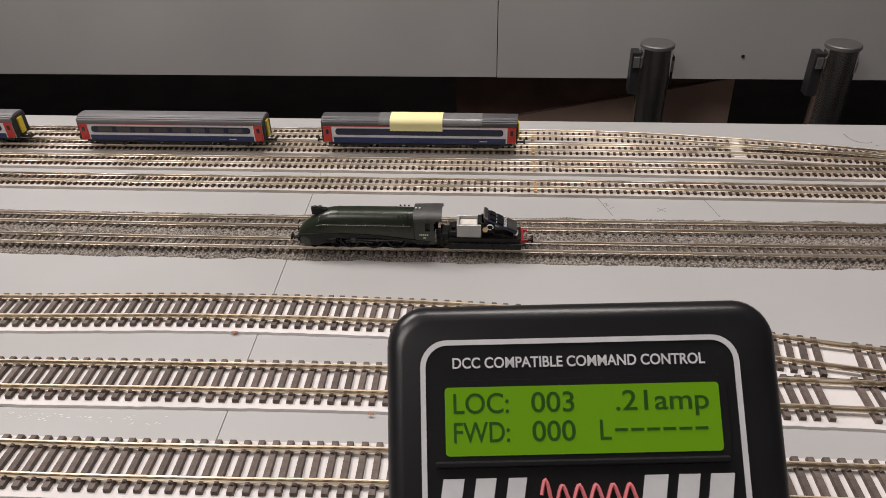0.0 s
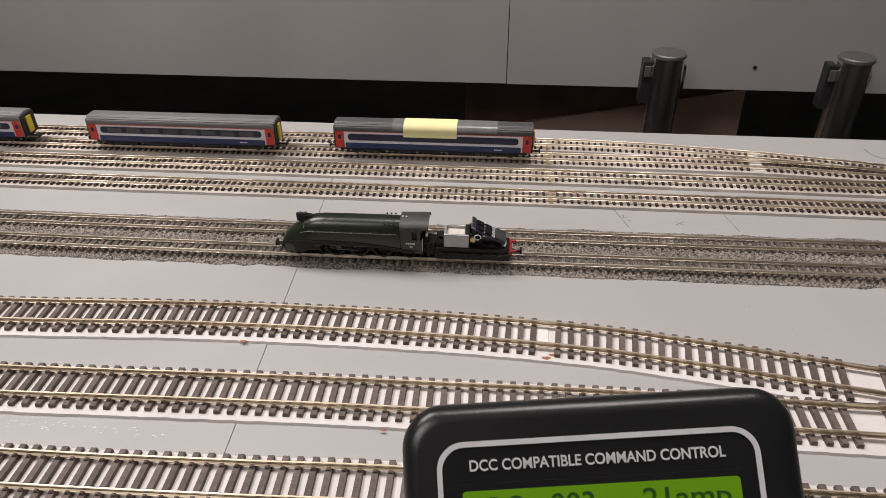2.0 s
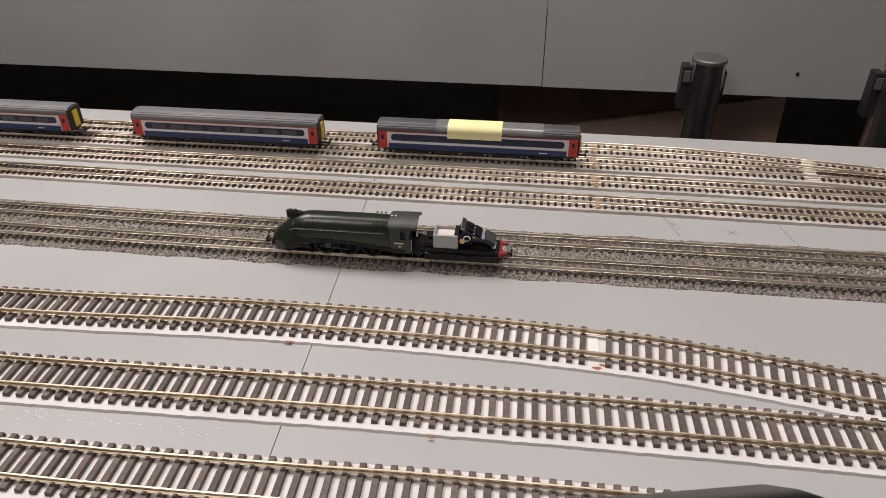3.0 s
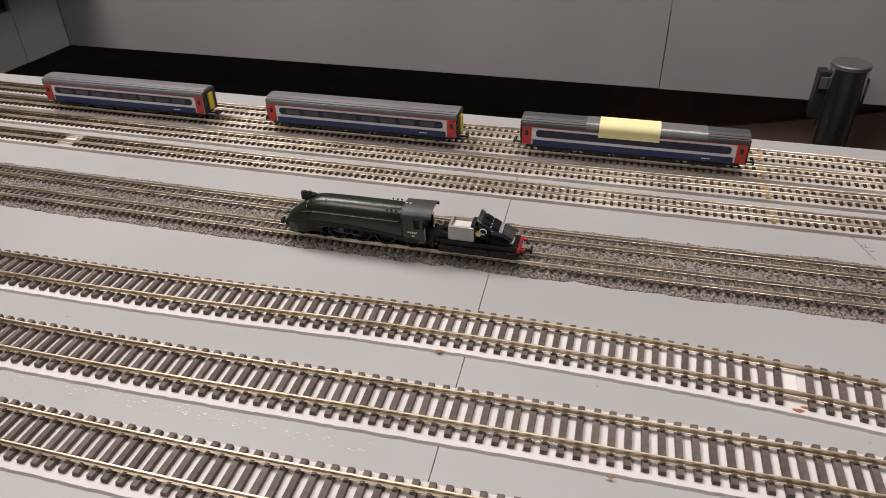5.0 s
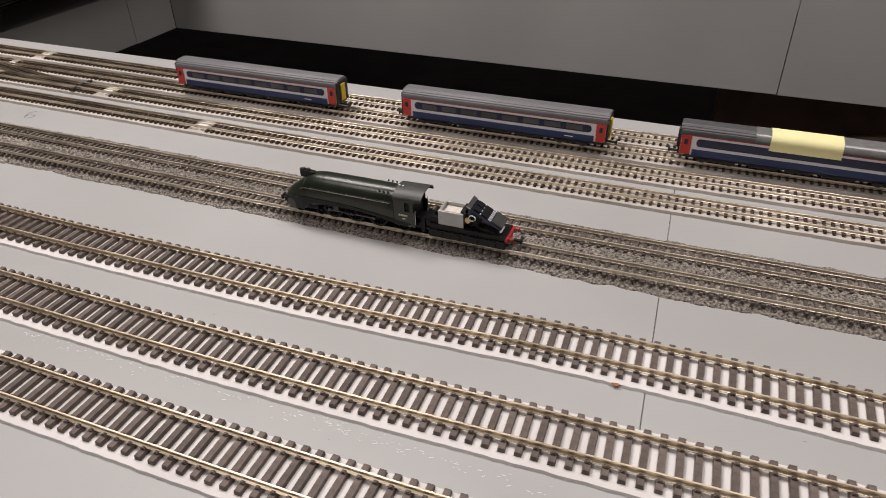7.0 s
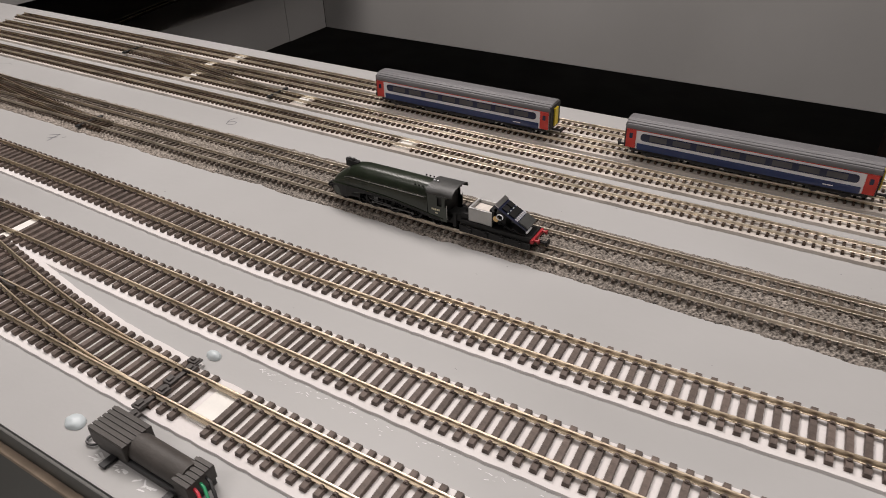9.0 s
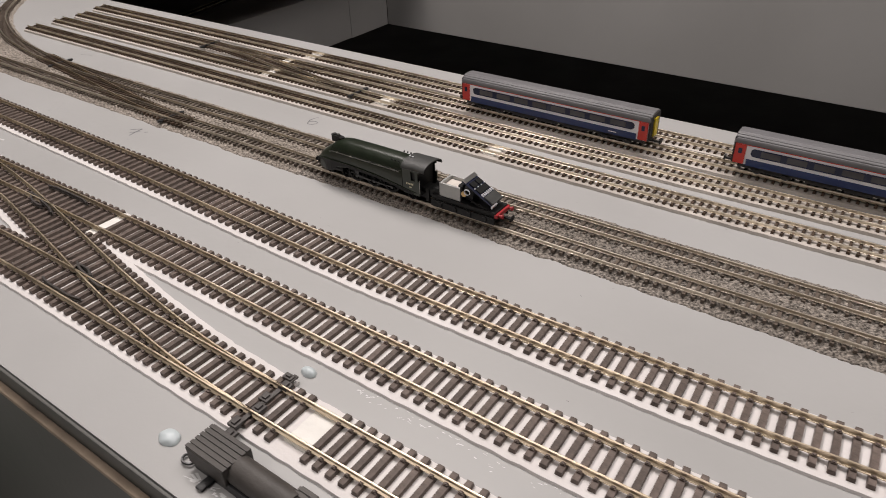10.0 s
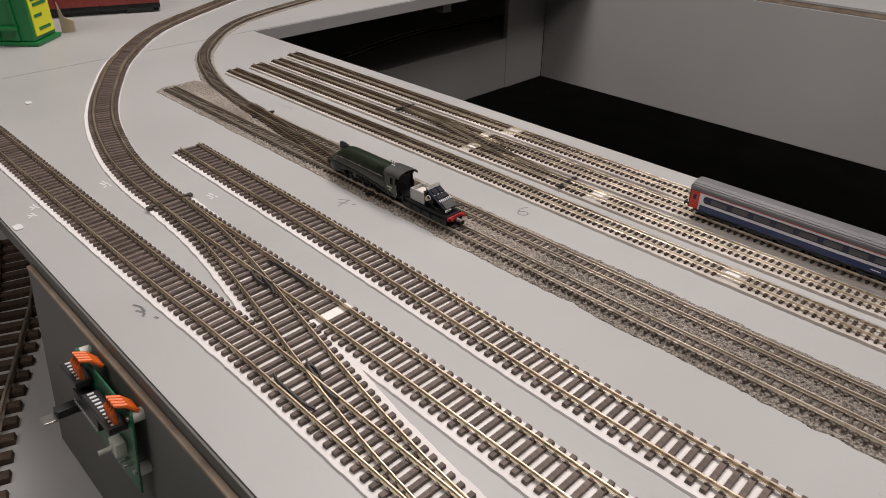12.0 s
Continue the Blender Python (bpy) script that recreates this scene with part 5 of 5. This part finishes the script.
mark([[(0.2045, 0.1250), (0.2075, 0.1257)], [(0.2055, 0.1253), (0.2135, 0.1015)]], INK, "pencilled line and tick on the grey board")
mark([[(0.280, 0.1262), (0.2855, 0.1030)]], INK, "pencilled straight line on the grey board")
mark([[(0.2445, 0.1082), (0.251, 0.1132)], [(0.245, 0.1132), (0.2505, 0.1080)]], INK, "small pencilled cross on the board")
mark([[(0.209, 0.1170), (0.2115, 0.1185), (0.2105, 0.115), (0.213, 0.116)], [(0.2125, 0.111), (0.2155, 0.1125)]], INK, "tiny pencilled scribble beside a line")
mark([[(0.418, 0.241), (0.419, 0.233), (0.422, 0.227)] + arc(0.429, 0.228, 0.006, 0.004, 180, 340), [(0.4345, 0.2205), (0.4375, 0.2185)]], INK, "curly pencil mark near the board's edge", 0.00045)
def written(cx, cy, strokes):
    return [[(cx + 0.83 * u - 0.55 * v, cy + 0.55 * u + 0.83 * v) for u, v in st] for st in strokes]


mark(written(-0.511, 0.106, [arc(0, 0, 0.0040, 0.0032, 150, 500), [(-0.0036, 0.0012), (-0.0030, 0.0060), (0.0008, 0.0100), (0.0034, 0.0104)]]), INK, "pencilled figure six on the board", 0.00036)
mark(written(-0.6205, 0.0180, [[(-0.0048, 0.0050), (0.0044, 0.0056), (0.0012, 0.0000), (-0.0012, -0.0068)], [(-0.0034, -0.0006), (0.0046, 0.0002)], [(0.0085, -0.0010), (0.0115, -0.0004)]]), INK, "pencilled figure seven on the board", 0.0005)
mark([[(-0.600, -0.1570), (-0.594, -0.1545), (-0.588, -0.1550)], [(-0.593, -0.1585), (-0.587, -0.1555), (-0.584, -0.1580)], [(-0.579, -0.1530), (-0.576, -0.1522)]], INK, "smudged pencil scribble near the front edge", 0.0009)
mark([[(-0.845, 0.1085), (-0.836, 0.1125), (-0.829, 0.1115)]], INK, "faint pencil tick by the sidings")
for x, y, w, lab in ((-0.790, -0.100, 0.016, "white scratch on the grey board"), (-0.784, -0.1555, 0.010, "white chalky letters rubbed on the board"), (-0.770, -0.161, 0.008, "white chalky smear on the board"), (-0.708, -0.048, 0.012, "white filler smear beside the turnout")):
    mark([[(x, y), (x + w, y + 0.0015)], [(x + w * 0.2, y - 0.003), (x + w * 0.7, y - 0.001)], [(x + w * 0.6, y + 0.001), (x + w * 0.9, y - 0.004)]], CHALK, lab, 0.0007, "white_smear")
for x, y in ((-1.036, -0.079), (-0.752, -0.1755)):
    ob = mesh_object("paper_chip", prism(bmesh.new(), rounded(0.009, 0.006, 0.002), 0.0008), CHALK)
    ob.location = (x, y, 0.0001)
    tagged(ob, "small white chip lying on the board", "chip")


def flecks(name, x0, x1, y0, y1, count, size, material, label, seed, kind="stuff"):
    rnd = random.Random(seed)
    verts, faces = [], []
    for _ in range(count):
        x, y = rnd.uniform(x0, x1), y0 + (y1 - y0) * min(1, max(0, rnd.gauss(0.5, 0.2)))
        l, w, a = size * rnd.uniform(0.3, 1.3), size * rnd.uniform(0.1, 0.3), rnd.gauss(0.1, 0.35)
        k = len(verts)
        for u, v in ((-l, -w), (l * 0.8, -w * 0.6), (l, w), (-l * 0.7, w * 0.8)):
            verts.append((x + u * math.cos(a) - v * math.sin(a), y + u * math.sin(a) + v * math.cos(a), 0.00007 + 0.00005 * rnd.random()))
        faces.append((k, k + 1, k + 2, k + 3))
    return tagged(pyobject(name, verts, faces, material), label, "scuff", kind=kind)


# first two sets: glints on glossy scuffs, painted white; third set: paint splashes
flecks("paint_scuffs", -0.20, -0.02, -0.1035, -0.094, 110, 0.0009, CHALK, "white flecks painting the glints of glossy scuffs on the grey board", 11)
flecks("paint_scuffs", -0.285, -0.21, -0.104, -0.094, 45, 0.0010, CHALK, "white flecks painting the glints of scuffs between two tracks", 12)
flecks("paint_scuffs", -0.312, -0.272, -0.1735, -0.1675, 22, 0.0022, CHALK, "white paint splashes by the point motor", 13)
flecks("dirt_specks", -0.9, 0.45, -0.17, 0.25, 130, 0.0006, INK, "dark specks of dirt on the grey board", 14)
for x, y, s in ((-0.0070, -0.0345, 0.0018), (0.0780, -0.0890, 0.0014), (0.1540, -0.0335, 0.0022), (0.1570, -0.0310, 0.0016)):
    bm = prism(bmesh.new(), [(s * math.cos(a) * (1 + 0.3 * math.sin(3 * a)), 0.45 * s * math.sin(a) * (1 + 0.2 * math.cos(5 * a))) for a in [2 * math.pi * k / 14 for k in range(14)]], 0.00025)
    ob = mesh_object("flux_stain", bm, RUST)
    ob.location = (x, y, 0.00155)
    tagged(ob, "orange flux stain on the white underlay", "stain")

FILLER = mat("white_filler", (0.78, 0.76, 0.72), 0.6, vary=0.06, scale=80, bump=0.2, fine=400)
for x, y, w, d, z in ((-0.3585, 0.1335, 0.0095, 0.0135, 0.0026), (-0.487, 0.167, 0.010, 0.0135, 0.0026), (-0.624, 0.167, 0.009, 0.0135, 0.0026), (-0.635, 0.1955, 0.010, 0.0135, 0.0026), (-0.623, 0.2245, 0.010, 0.0135, 0.0026),
                      (0.3215, 0.1972, 0.009, 0.0135, 0.0026), (0.323, 0.2130, 0.008, 0.0125, 0.0026), (-0.5055, -0.0780, 0.0075, 0.0270, 0.0024), (0.1525, -0.0180, 0.0065, 0.0160, 0.0020), (-0.284, -0.1285, 0.0125, 0.0200, 0.0024)):
    bm = new_box(-w / 2, w / 2, -d / 2, d / 2, 0.0008, z, bevel=0.0004)
    ob = mesh_object("filler_patch", bm, FILLER)
    ob.location = (x, y, 0)
    tagged(ob, "white filler patch in a gap between sleepers", "filler")
for y in (0.1362, 0.1682, 0.1975, 0.2238):
    bm = bmesh.new()
    box(bm, -0.0013, 0.0013, -0.0086, 0.0086, 0.0022, 0.0039, bevel=0.0002)
    for s in (-1, 1):
        box(bm, -0.0010, 0.0010, s * 0.0062 - 0.0009, s * 0.0062 + 0.0009, 0.0038, 0.0046, bevel=0.0003)
    ob = mesh_object("copper_sleeper", bm, SOLDER)
    ob.location = (0.1615, y, 0)
    tagged(ob, "coppery soldered sleeper under the rails", "sleeper", "soldered sleepers across the sidings")

# ---- sleepers one by one ----
def lay_sleepers():
    shared = {}
    for tr, ties, spec, material in LATE:
        key = (*spec["sleep"], *spec["z"], material.name)
        near = sorted(ties, key=lambda t: abs(t[0].x + 0.1))[:300]
        near_ids = {id(t) for t in near}
        if key not in shared:
            data = bpy.data.meshes.new("sleeper")
            bm = sleeper_bm(*spec["sleep"], spec["z"][0], spec["z"][1], spec["gauge"])
            bm.to_mesh(data)
            bm.free()
            data.materials.append(material)
            shared[key] = data
        rnd = random.Random(5)
        for p, d in near:
            ob = new("sleeper", shared[key])
            ob.parent = tr
            ob.matrix_local = Matrix.Translation((p.x, p.y, rnd.uniform(-0.00006, 0.00006))) @ Matrix.Rotation(math.atan2(d.y, d.x) + rnd.gauss(0, 0.008), 4, "Z")
        rest = [t for t in ties if id(t) not in near_ids]
        if rest:
            stuff_ties(tr, rest, spec, material)


lay_sleepers()


# ---- what moves ----
def motions():
    xs = [(0, 0.0825), (0.5, 0.0823), (1.0, 0.0820), (1.5, 0.0782), (2.0, 0.0656), (2.5, 0.0492), (3.2, 0.0235), (3.8, -0.0005), (4.5, -0.0295), (5.0, -0.0508), (5.5, -0.0703), (6.0, -0.0930), (6.5, -0.1206), (7.0, -0.1490),
          (7.7, -0.1925), (8.4, -0.2385), (9.0, -0.2800), (9.5, -0.3204), (10.0, -0.3675), (10.5, -0.4194), (11.0, -0.4726), (11.5, -0.5325), (12.0, -0.5938)]

    def heading(x):
        return math.degrees(math.atan2(loco_y(x + 0.04) - loco_y(x - 0.04), 0.08))

    walk(loco, [(t, pose(x, loco_y(x), RAIL_TOP, 0, 0, heading(x))) for t, x in xs])
    ts, vs = np.array([t for t, _ in xs]), np.array([x for _, x in xs])
    steps = [k / 15 for k in range(181)]
    run = [float(np.interp(t, ts, vs)) - vs[0] for t in steps]
    for w, x, y, r in WHEELS:
        walk(w, [(t, Matrix.Translation((x, y, r)) @ Matrix.Rotation(d / r, 4, "Y")) for t, d in zip(steps, run)])
    for rod, crank in RODS:
        walk(rod, [(t, Matrix.Translation((crank * math.cos(d / 0.0066), 0, 0.0066 - crank * math.sin(d / 0.0066)))) for t, d in zip(steps, run)])
    f = 784 / math.tan(radians(cam.data.angle * 90 / math.pi))

    def seen_from(t):
        a = max([r for r in PATH if r[0] <= t], key=lambda r: r[0])
        b = min([r for r in PATH if r[0] >= t], key=lambda r: r[0])
        u = 0 if a[0] == b[0] else (t - a[0]) / (b[0] - a[0])
        return look(Vector(a[1]).lerp(Vector(b[1]), u), Vector(a[2]).lerp(Vector(b[2]), u), a[3] + (b[3] - a[3]) * u)

    held = [(0, 1030, 578, 610, 1.3), (0.5, 1073, 617, 615, 0.5), (1.0, 1056, 628, 614, 1.5), (1.5, 1015, 665, 608, 3.1), (2.0, 1061, 748, 620, 3.4), (2.5, 1127, 842, 647, 4.2),
            (3.0, 1200, 960, 650, 4.5), (3.6, 1230, 1150, 650, 4.5), (4.5, 1230, 1300, 650, 4.5), (5.5, 1230, 1300, 650, 4.5), (7.0, 1230, 1300, 650, 4.5), (9.0, 1230, 1300, 650, 4.5), (10.0, 1230, 1300, 650, 4.5), (11.0, 1230, 1300, 650, 4.5), (12.0, 1230, 1300, 650, 4.5)]
    rows = []
    for t, u, v, wide, lean in held:
        d = 0.149 * 603 / wide
        rows.append((t, seen_from(t) @ Matrix.Translation(((u - 784) / f * d, -(v - 441) / f * d, -d)) @ Matrix.Rotation(radians(lean), 4, "Z") @ Matrix.Rotation(radians(-10), 4, "X")))
    walk(controller, rows)


motions()
